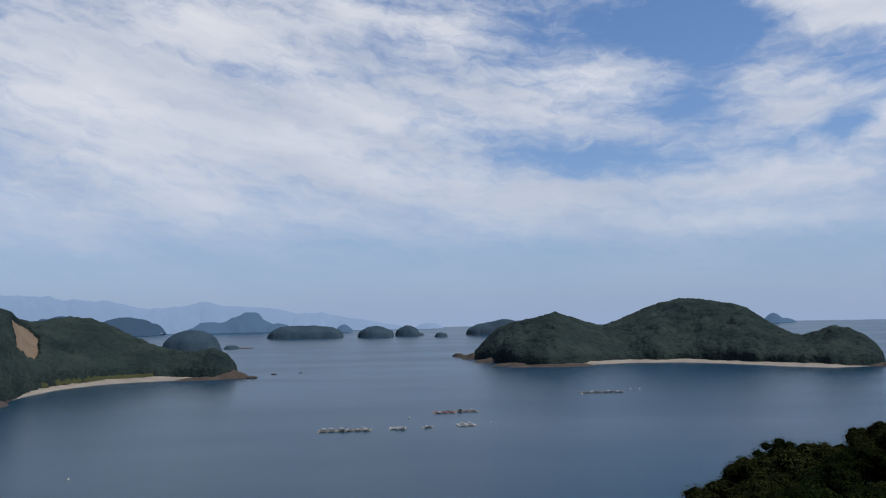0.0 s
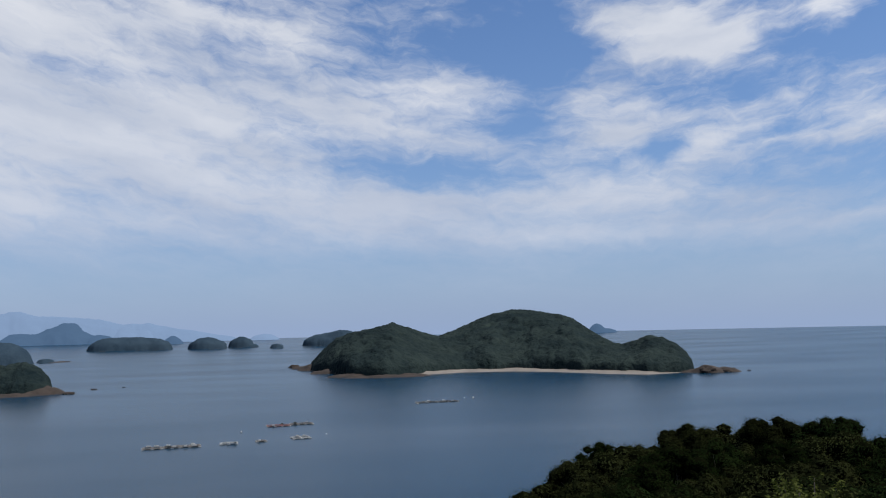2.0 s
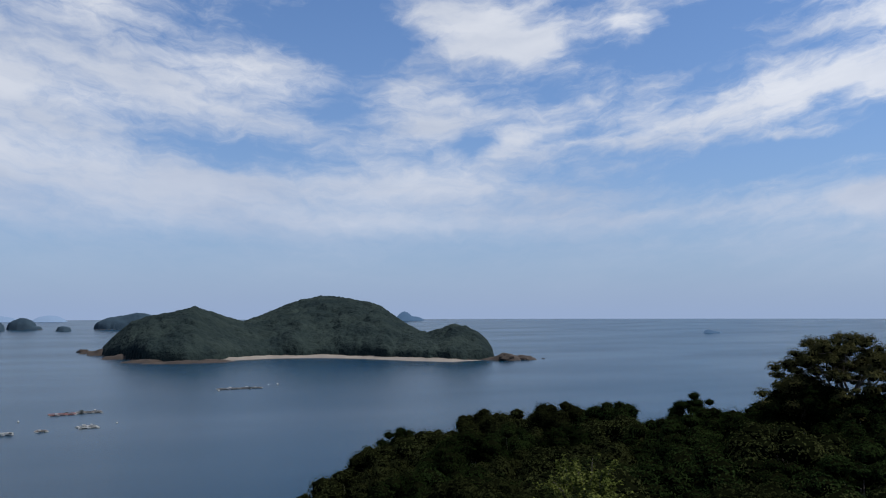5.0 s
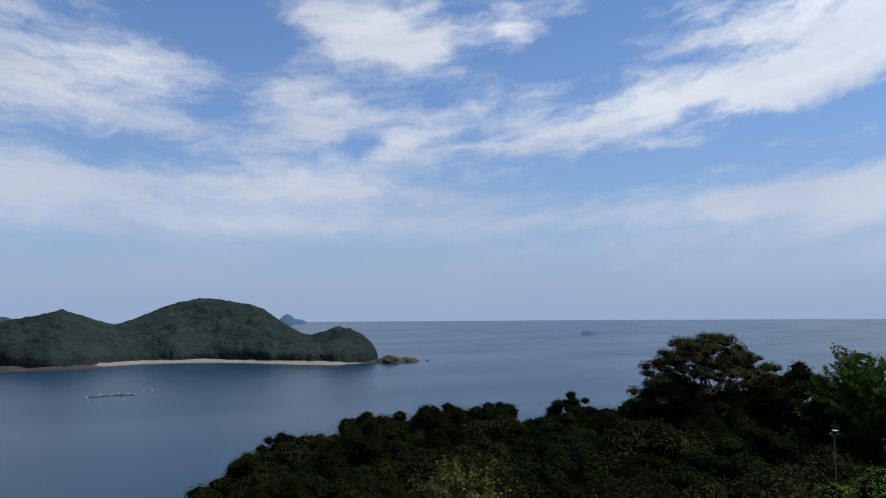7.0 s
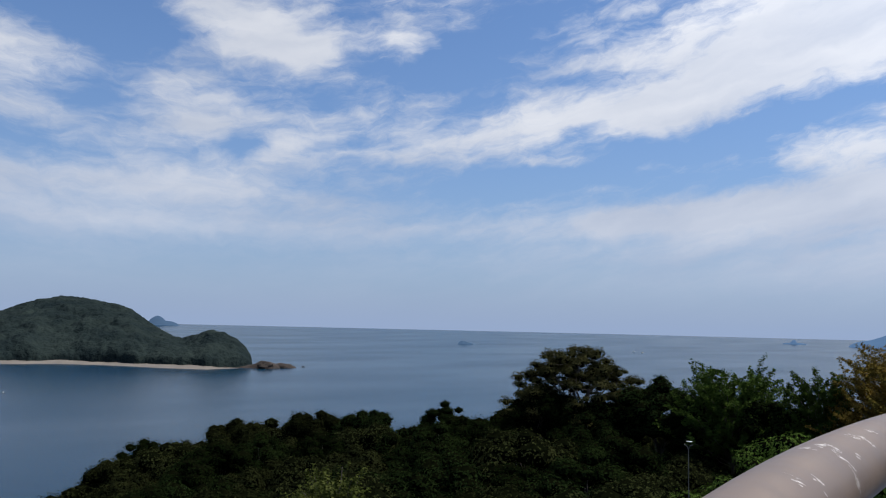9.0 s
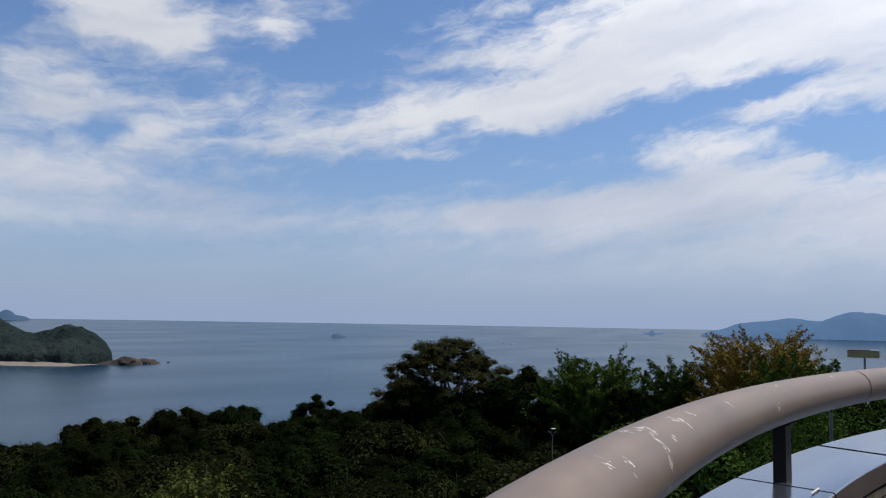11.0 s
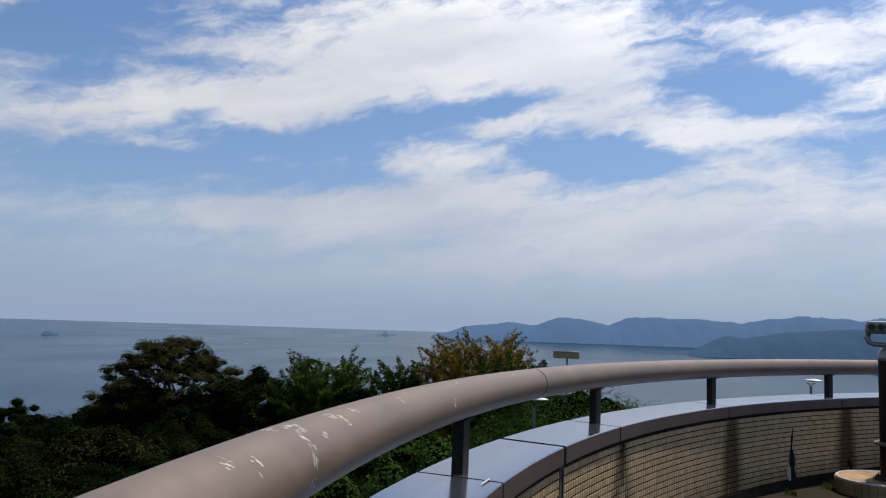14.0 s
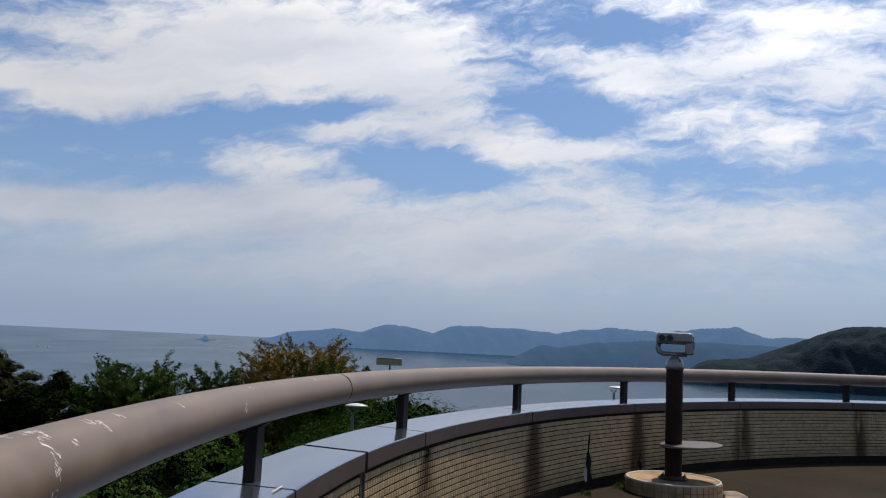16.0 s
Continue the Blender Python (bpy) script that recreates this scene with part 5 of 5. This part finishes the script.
def tree(name, seed, height, width, clumps, leaves, size, material, label, bare=0.25, squash=0.8, wood=0.14, clump_r=(0.12, 0.19), fill=0.72, core=0.8, dome=0.62, limbs=2):
    """A tapered trunk with limbs and a domed crown of many small leafy clumps of uneven size."""
    rng, rnd = np.random.default_rng(seed), random.Random(seed)
    T = new(name)
    tagged(T, label, "tree")
    bm = bmesh.new()
    limb(bm, (0, 0, 0), (rnd.uniform(-0.3, 0.3), rnd.uniform(-0.3, 0.3), height * 0.72), wood * height / 8, wood * 0.3 * height / 8, rnd, 0.04, 8)
    cs, rs = [], []
    low, rise = height * bare, height * (1 - bare)
    # three or four larger heads, each a dome of clumps
    heads = [(0, 0, 1.0)] + [(math.cos(k * 2.2 + seed) * 0.26, math.sin(k * 2.2 + seed) * 0.26, rnd.uniform(0.72, 0.95)) for k in range(3)]
    for i in range(clumps):
        hx, hy, hz = heads[i % len(heads)]
        z = 1 - 1.25 * ((i // len(heads) + rnd.random()) / (clumps / len(heads)))
        a = i * 2.39996 + rnd.uniform(-0.4, 0.4)
        q = math.sqrt(max(0.0, 1 - z * z)) * 0.5 * width * dome
        r = width * rnd.uniform(*clump_r)
        c = Vector((hx * width + q * math.cos(a), hy * width + q * math.sin(a), low + rise * 0.42 + (rise * 0.58 * hz - r * squash) * z))
        cs.append(c)
        rs.append(r)
        if i % limbs == 0:
            limb(bm, (0, 0, height * rnd.uniform(bare * 0.75, 0.6)), c, 0.05 * height / 8, 0.014, rnd, 0.08, 5)
    part("trunk", bm, M_bark, T)
    crown_parts(T, rng, cs, rs, leaves, size, material, squash, fill, core, seed)
    return T


def umbrella_tree(name, seed, height, width, leaves, size, material, label):
    """A bare forked trunk under flat tiers of foliage that make one open dome."""
    rng, rnd = np.random.default_rng(seed), random.Random(seed)
    T = new(name)
    tagged(T, label, "tree")
    bm = bmesh.new()
    fork = Vector((0.2, 0, height * 0.34))
    limb(bm, (0, 0, 0), fork, 0.3, 0.2, rnd, 0.03, 8)
    cs, rs = [], []
    for k in range(17):
        a = k * 2.39996
        q = 0.37 * width * math.sqrt((k + 0.4) / 17)
        tip = fork + Vector((q * math.cos(a), q * math.sin(a), height * (0.55 - 0.34 * (q / (0.37 * width)) ** 2)))
        limb(bm, fork, tip, 0.12, 0.04, rnd, 0.06, 6)
        for j in range(14):
            b, w = rnd.uniform(0, math.tau), rnd.uniform(0.2, 1.0) * width * 0.17
            c = tip + Vector((w * math.cos(b), w * math.sin(b), rnd.uniform(-0.07, 0.09) * height - 0.3 * w))
            if j % 2 == 0:
                limb(bm, tip - Vector((0, 0, 0.5)), c, 0.035, 0.01, rnd, 0.08, 4)
            cs.append(c)
            rs.append(width * rnd.uniform(0.03, 0.062))
    part("trunk", bm, M_bark, T)
    # a skirt of leaf on the side away from the light
    for k in range(26):
        a, q = rnd.uniform(1.6, 4.6), rnd.uniform(0.25, 0.5) * width
        cs.append(Vector((q * math.cos(a), q * math.sin(a), height * rnd.uniform(0.3, 0.58))))
        rs.append(width * rnd.uniform(0.05, 0.085))
    crown_parts(T, rng, cs, rs, leaves, size, material, 0.8, 0.5, 0.5, seed)
    return T


def spray_tree(name, seed, height, width, boughs, leaves, size, material, label, lift=0.9, bare=0.05, core=0.0, lean=0.0):
    """A full tree of upswept boughs, with leaves in loose rows along their twigs."""
    rng, rnd = np.random.default_rng(seed), random.Random(seed)
    T = new(name)
    tagged(T, label, "tree")
    bm = bmesh.new()
    limb(bm, (0, 0, 0), (0, 0, height * 0.66), 0.13 * height / 8, 0.04, rnd, 0.03, 7)
    P, O, cs, rs = [], [], [], []
    twigs = boughs * 7
    per = max(6, leaves // twigs)
    for k in range(boughs):
        a = k * 2.39996
        f = (k + 0.5) / boughs
        start = Vector((0, 0, height * (bare + 0.5 * f)))
        out = width * 0.5 * (0.98 - 0.55 * f ** 1.6) * rnd.uniform(0.8, 1.08)
        tip = Vector((out * math.cos(a) + lean, out * math.sin(a), min(height * (bare + 0.3 + 0.66 * f) * rnd.uniform(0.92, 1.04), height)))
        limb(bm, start, tip, 0.045, 0.012, rnd, 0.05, 5)
        cs.append(start.lerp(tip, 0.55))
        rs.append(width * 0.1)
        for j in range(7):
            p = start.lerp(tip, 0.3 + 0.7 * (j + rnd.random()) / 7)
            d = Vector((math.cos(a) + rnd.uniform(-1, 1), math.sin(a) + rnd.uniform(-1, 1), lift + rnd.uniform(-0.5, 0.5))).normalized()
            ln = width * rnd.uniform(0.08, 0.17)
            s_ = rng.random(per)[:, None]
            q = np.array(p) + np.array(d) * ln * s_ + rng.normal(size=(per, 3)) * size * (0.75 - 0.4 * s_)
            P.append(q)
            o = rng.normal(size=(per, 3)) * 0.7 + np.array([math.cos(a) * 0.5, math.sin(a) * 0.5, 1.0])
            O.append(o / np.linalg.norm(o, axis=1)[:, None])
    part("trunk", bm, M_bark, T)
    V, F = leaf_mesh(rng, np.concatenate(P), np.concatenate(O), size)
    raw("crown", V, F, material, T)
    return T


def build_woods():
    build_ground()
    rnd = random.Random(12)
    protos = []
    for s, (h, w, cl, m, lab) in enumerate([
            (8.5, 6.6, 44, M_leaf, "dark evergreen broadleaf tree with a rounded crown"),
            (8.0, 5.6, 36, M_leaf, "dense dark evergreen tree on the slope"),
            (8.8, 7.2, 52, M_leaf_olive, "broad olive-green tree with a lumpy crown"),
            (7.6, 5.0, 34, M_leaf_olive, "small olive-green tree on the slope"),
            (8.4, 6.2, 40, M_leaf, "rounded evergreen tree with fine dark leaves"),
            (9.2, 5.2, 36, M_leaf, "tall narrow dark evergreen tree")]):
        protos.append(tree("broadleaf_tree", 100 + s, h, w, cl, 9500, 0.16, m, lab))
    fine = []
    for s, (m, lab) in enumerate([(M_leaf, "dark evergreen tree close below the deck"), (M_leaf_olive, "olive-brown leafy tree close below the deck"), (M_leaf_olive, "leafy olive tree with a rounded crown close below the deck")]):
        fine.append(tree("broadleaf_tree", 140 + s, 8.0, 5.6, 56, 20000, 0.10, m, lab))
    first = {id(p): True for p in protos + fine}
    spots = []
    for az, d, r in KEEP_CLEAR:
        spots.append((*at(az, d)[:2], r))
    y = 0
    for i in range(4200):
        az, d = rnd.uniform(0, 100), math.sqrt(rnd.uniform(20 ** 2, 88 ** 2))
        if az > 92 and d > 40 or az < 18 and d > 60:
            continue
        x, yv, _ = at(az, d)
        if any((x - a) ** 2 + (yv - b) ** 2 < max(q, 0) ** 2 for a, b, q in spots):
            continue
        near = d < 40
        # olive leaves paint the sunlit slope below azimuth 40, dark leaves the shaded rest
        sunny = rnd.random() < (0.62 if az < 40 else 0.14)
        p = rnd.choice((fine[1:] if sunny else fine[:1]) if near else (protos[2:4] if sunny else protos[:2] + protos[4:]))
        k = rnd.uniform(0.8, 1.12)
        z = canopy_z(az, d) - 8.4 * k + rnd.uniform(-1.1, 0.5)
        m = pose(x, yv, z, 0, 0, rnd.uniform(0, 360))
        if first.pop(id(p), None):
            p.scale = (k, k, k)
            p.matrix_basis = m @ Matrix.Diagonal((k, k, k, 1))
        else:
            q = copy_thing(p, m)
            q.scale = (k, k, k)
        spots.append((x, yv, 3.5 if near else 3.9))
        y += 1


KEEP_CLEAR = [(50.6, 74, 3.0), (56.6, 70, 2.6), (61.3, 65, 2.6), (66.2, 61, 2.4), (71.5, 60, 4.5), (58.5, 53, 2.5), (75.5, 22, 5.0), (75.5, 29, 3.0), (54.6, 37, 3.0), (46.1, 36, 3.0), (60.5, 36, 2.6), (64.9, 48, 2.6), (28.2, 41, 3.0), (77.8, 46, 2.0)]


def place(t, az, d, top_el, height):
    x, y, _ = at(az, d)
    t.matrix_world = pose(x, y, EYE + d * math.tan(radians(top_el)) - height, 0, 0, 30)
    return t


def build_single_trees():
    for s, (az, d, el, w) in enumerate([(48.6, 72, -3.82, 6.0), (52.7, 72, -4.20, 6.4), (59.0, 66, -3.94, 5.4), (64.0, 62, -4.01, 5.0)]):
        place(tree("broadleaf_tree", 30 + s, 7.0, w, 44, 9000, 0.18, M_leaf, "dark bushy evergreen tree under taller crowns", bare=0.05), az, d, el, 7.0)
    place(umbrella_tree("spreading_tree", 7, 10.0, 13.0, 44000, 0.16, M_leaf_brown, "tall spreading tree with open brownish-green umbrella crown and bare limbs"), 51.1, 74, -0.95, 10.0)
    place(tree("broadleaf_tree", 8, 8.0, 6.4, 48, 11000, 0.19, M_leaf, "dark bushy evergreen tree with a flat top", bare=0.08), 56.6, 70, -2.9, 8.0)
    place(spray_tree("feathery_tree", 9, 7.8, 9.4, 80, 34000, 0.19, M_leaf_fresh, "green tree with feathery upswept sprays", lift=0.6), 61.2, 65, -2.3, 7.8)
    place(spray_tree("leafy_tree", 10, 7.2, 6.0, 56, 17000, 0.18, M_leaf_fresh, "light green leafy tree with open sprays"), 66.4, 61, -2.4, 7.2)
    place(spray_tree("rusty_tree", 11, 9.0, 11.4, 170, 100000, 0.14, M_leaf_rust, "tree turning rusty brown with fine upright sprays", lift=0.8), 71.8, 60, -0.85, 9.0)
    place(spray_tree("leafy_tree", 17, 6.8, 7.6, 70, 30000, 0.16, M_leaf_fresh, "green tree in front of the rusty one"), 74.2, 53, -1.95, 7.0)
    place(tree("leafy_shrub", 13, 5.0, 6.4, 70, 60000, 0.07, M_leaf_bright, "bright green glossy shrub beside the parapet", bare=0.1, fill=0.5, core=0.6), 79.4, 24, -3.11, 5.0)
    place(tree("leafy_shrub", 14, 4.6, 4.2, 34, 9000, 0.13, M_leaf_bright, "bright green leafy shrub with pale new leaves", bare=0.1, fill=0.5, core=0.6), 69.2, 26, -6.74, 4.6)
    for s, (m, az, d, el, w, lab) in enumerate([(M_leaf_olive, 54.6, 37, -9.63, 6.4, "olive-green bush with lit rounded tops"), (M_leaf_olive, 46.0, 36, -10.36, 6.0, "brownish olive bush below the deck"),
                                                (M_leaf_fresh, 60.4, 36, -9.10, 4.6, "fresh green bush with small leaves"), (M_leaf_fresh, 64.9, 48, -5.97, 5.0, "fresh green tree with sunlit sprays"), (M_leaf_olive, 28.2, 41, -10.76, 6.0, "olive bush on the slope")]):
        place(tree("leafy_bush", 50 + s, 5.0, w, 46, 13000, 0.13, m, lab, bare=0.08), az, d, el, 5.0)
    place(spray_tree("leafy_shrub", 15, 4.6, 3.8, 60, 12000, 0.12, M_leaf_pale, "shrub with pale yellow-green young leaves"), 34.4, 32, -9.7, 4.6)


build_woods()
build_single_trees()

# ---------------------------------------------------------------- fish rafts, floats and boats on the bay
def fish_raft(az, el, length, width, turn, label, frame_mat=None, cells=3, bits=0):
    d = DROP / math.tan(radians(-el))
    x, y, _ = at(az, d)
    R = thing("fish_raft", x, y, SEA, label, "fish raft", "fish rafts in the bay", -az + turn)
    rnd = random.Random(int(az * 10) + 99)
    fm = frame_mat or M_raft
    for sy in (-1, 1):
        bm = bmesh.new()
        box(bm, 0, sy * width / 2, 0.55, length, 0.7, 0.35, 0.05)
        part("walkway", bm, fm, R)
    for k in range(cells + 1):
        xx = -length / 2 + length * k / cells
        bm = bmesh.new()
        box(bm, xx, 0, 0.56, 0.7, width - 0.7, 0.33, 0.05)
        part("crossbeam", bm, fm, R)
        for sy in (-1, 1):
            bm = bmesh.new()
            tube(bm, [(xx - 0.9, sy * width / 2, 0.15), (xx + 0.9, sy * width / 2, 0.15)], 0.34, 10)
            part("float", bm, M_float, R, "white drum float")
    for k in range(cells):
        bm = bmesh.new()
        box(bm, -length / 2 + length * (k + 0.5) / cells, 0, 0.2, length / cells - 1.2, width - 1.2, 0.08)
        part("net", bm, M_net, R, "dark net cover")
    for k in range(bits):
        bm = bmesh.new()
        w = rnd.uniform(1.2, 3.0)
        box(bm, rnd.uniform(-0.4, 0.4) * length, rnd.choice((-1, 1)) * width / 2, 1.1, w, 0.9, 0.8, 0.1)
        part("gear_crate", bm, rnd.choice((M_float, M_float, M_net)), R, "gear under pale sheet")
    return R


def buoy(az, el, size, label="small white mooring buoy afloat"):
    d = DROP / math.tan(radians(-el))
    x, y, _ = at(az, d)
    B = thing("buoy", x, y, SEA, label, "buoy", "mooring buoys")
    bm = bmesh.new()
    lathe(bm, [(0.1, -0.4 * size), (0.7 * size, -0.2 * size), (size, 0.2 * size), (0.8 * size, 0.7 * size), (0.25 * size, size), (0.15 * size, 1.5 * size)], 14)
    part("float", bm, M_float, B, smooth=True)
    return B


def sea_rock(az, el, w, h, label="small dark rock awash in the sea"):
    d = shore_distance(el)
    x, y, _ = at(az, d)
    bm = bmesh.new()
    bmesh.ops.create_icosphere(bm, subdivisions=3, radius=1)
    for v in bm.verts:
        n = 1 + 0.5 * noise.noise(v.co * 1.9 + Vector((az, el, 0))) + 0.4 * abs(noise.noise(v.co * 4.5 + Vector((el, az, 3))))
        v.co = Vector((v.co.x * w * n, v.co.y * w * 0.6 * n, max(v.co.z, -0.4) * h * n))
    ob = part("sea_rock", bm, M_rock)
    ob.location = (x, y, float(sea_z(d)))
    return tagged(ob, label, "rock", "rocks in the sea")


def small_boat(az, el, length, turn, label):
    d = shore_distance(el)
    x, y, _ = at(az, d)
    B = thing("boat", x, y, float(sea_z(d)), label, "boat", turn=-az + turn)
    bm = bmesh.new()
    n = 8
    rows = []
    for i in range(n + 1):
        t = i / n
        w = length * 0.13 * (1 - max(0, (t - 0.55) / 0.45) ** 2)
        s = 0.25 * max(0, t - 0.5) * length * 0.3
        rows.append([bm.verts.new((length * (t - 0.5), sy * w * k, zz + s)) for sy, k, zz in ((-1, 0.7, -0.2), (-1, 1, 0.9), (1, 1, 0.9), (1, 0.7, -0.2))])
    for a, b in zip(rows, rows[1:]):
        for j in range(4):
            bm.faces.new((a[j], a[(j + 1) % 4], b[(j + 1) % 4], b[j]))
    bm.faces.new(rows[0])
    bm.faces.new(rows[-1][::-1])
    bmesh.ops.recalc_face_normals(bm, faces=bm.faces[:])
    part("hull", bm, M_lamp, B, "white hull")
    bm = bmesh.new()
    box(bm, -length * 0.12, 0, 1.6, length * 0.25, length * 0.16, 1.6, 0.15)
    part("cabin", bm, M_float, B)
    return B


def build_bay():
    for az, w in ((-8.2, 10), (-6.95, 10), (-5.84, 11)):
        fish_raft(az, -7.33, w, 7, 0, "small square fish raft with pale floats", cells=2, bits=3)
    fish_raft(-3.32, -7.3, 9, 7, 0, "white-edged fish raft with gear", M_float, 2, 3)
    fish_raft(-1.21, -7.25, 5, 4, 10, "tiny work raft with floats", M_raft, 1, 1)
    fish_raft(1.46, -7.15, 10, 8, 12, "pale square fish raft with nets", M_float, 2, 2)
    fish_raft(-0.05, -6.28, 15, 8, 5, "red-framed fish raft with dark nets", M_red, 3, 2)
    fish_raft(1.51, -6.22, 15, 8, 5, "timber fish raft with dark nets", M_raft, 3, 3)
    fish_raft(10.93, -5.0, 38, 7, 14, "long fish raft with white floats", M_raft, 4, 5)
    for az, el, s in ((-2.51, -6.58, 0.7), (13.47, -4.76, 1.0), (9.58, -5.12, 0.9), (3.21, -6.95, 0.5), (12.87, -4.77, 0.6)):
        buoy(az, el, s)
    buoy(-24.66, -9.38, 0.6, "small mooring buoy out in the bay")
    sea_rock(-13.28, -3.56, 6, 2.5)
    sea_rock(-11.8, -3.35, 3.5, 1.3)
    sea_rock(-10.01, -3.3, 2.0, 0.8)
    sea_rock(32.03, -3.09, 2.5, 1.0)
    sea_rock(1.05, -2.38, 9, 5, "rocks off the island's point")
    sea_rock(29.48, -3.23, 11, 9, "brown rocks off the island's point")
    sea_rock(30.55, -3.17, 12, 5, "low brown rocks off the island's point")
    sea_rock(31.04, -3.12, 6, 4, "low brown rocks off the island's point")
    small_boat(55.58, -1.55, 22, 80, "small white fishing boat far out on the sea")
    small_boat(55.02, -1.51, 14, 60, "small dark fishing boat far out on the sea")


build_bay()

# ---------------------------------------------------------------- mosaic tiles of the parapet
def build_tiles():
    pitch = 0.045
    n = int(math.tau * R_IN / pitch)
    rows = 14
    z0 = 0.09
    w, h, t = 0.0385, 0.0375, 0.008
    me = bpy.data.meshes.new("wall_tile")
    b = 0.003
    v = [(-w / 2, 0, -h / 2), (w / 2, 0, -h / 2), (w / 2, 0, h / 2), (-w / 2, 0, h / 2),
         (-w / 2 + b, -t, -h / 2 + b), (w / 2 - b, -t, -h / 2 + b), (w / 2 - b, -t, h / 2 - b), (-w / 2 + b, -t, h / 2 - b)]
    f = [(4, 5, 6, 7), (0, 1, 5, 4), (1, 2, 6, 5), (2, 3, 7, 6), (3, 0, 4, 7)]
    me.from_pydata(v, [], f)
    me.materials.append(M_tile_one)
    rnd = random.Random(3)
    V, F = [], []
    picked = 0
    for k in range(n):
        th = k * 360 / n
        for j in range(rows):
            z = z0 + pitch * (j + 0.5) + 0.0
            if z > COPE - 0.095:
                continue
            x, y, _ = ring(th, R_IN + 0.0075)
            if abs((th - 3.37 + 60) % 120 - 60) < 0.24:
                continue
            if 8.0 < th < 23.0 and picked < 300:
                ob = new("wall_tile", me)
                ob.parent = deck_wall
                ob.matrix_basis = pose(x, y, z, rnd.uniform(-0.6, 0.6), 0, -th + rnd.uniform(-0.6, 0.6))
                picked += 1
                continue
            m = pose(x, y, z, rnd.uniform(-0.6, 0.6), 0, -th + rnd.uniform(-0.6, 0.6))
            s = len(V)
            V += [tuple(m @ Vector(p)) for p in v]
            F += [tuple(i + s for i in q) for q in f]
    rest = raw("wall_tiles", V, F, M_tile, deck_wall)
    tagged(rest, "cream mosaic tiles", kind="stuff")


build_tiles()
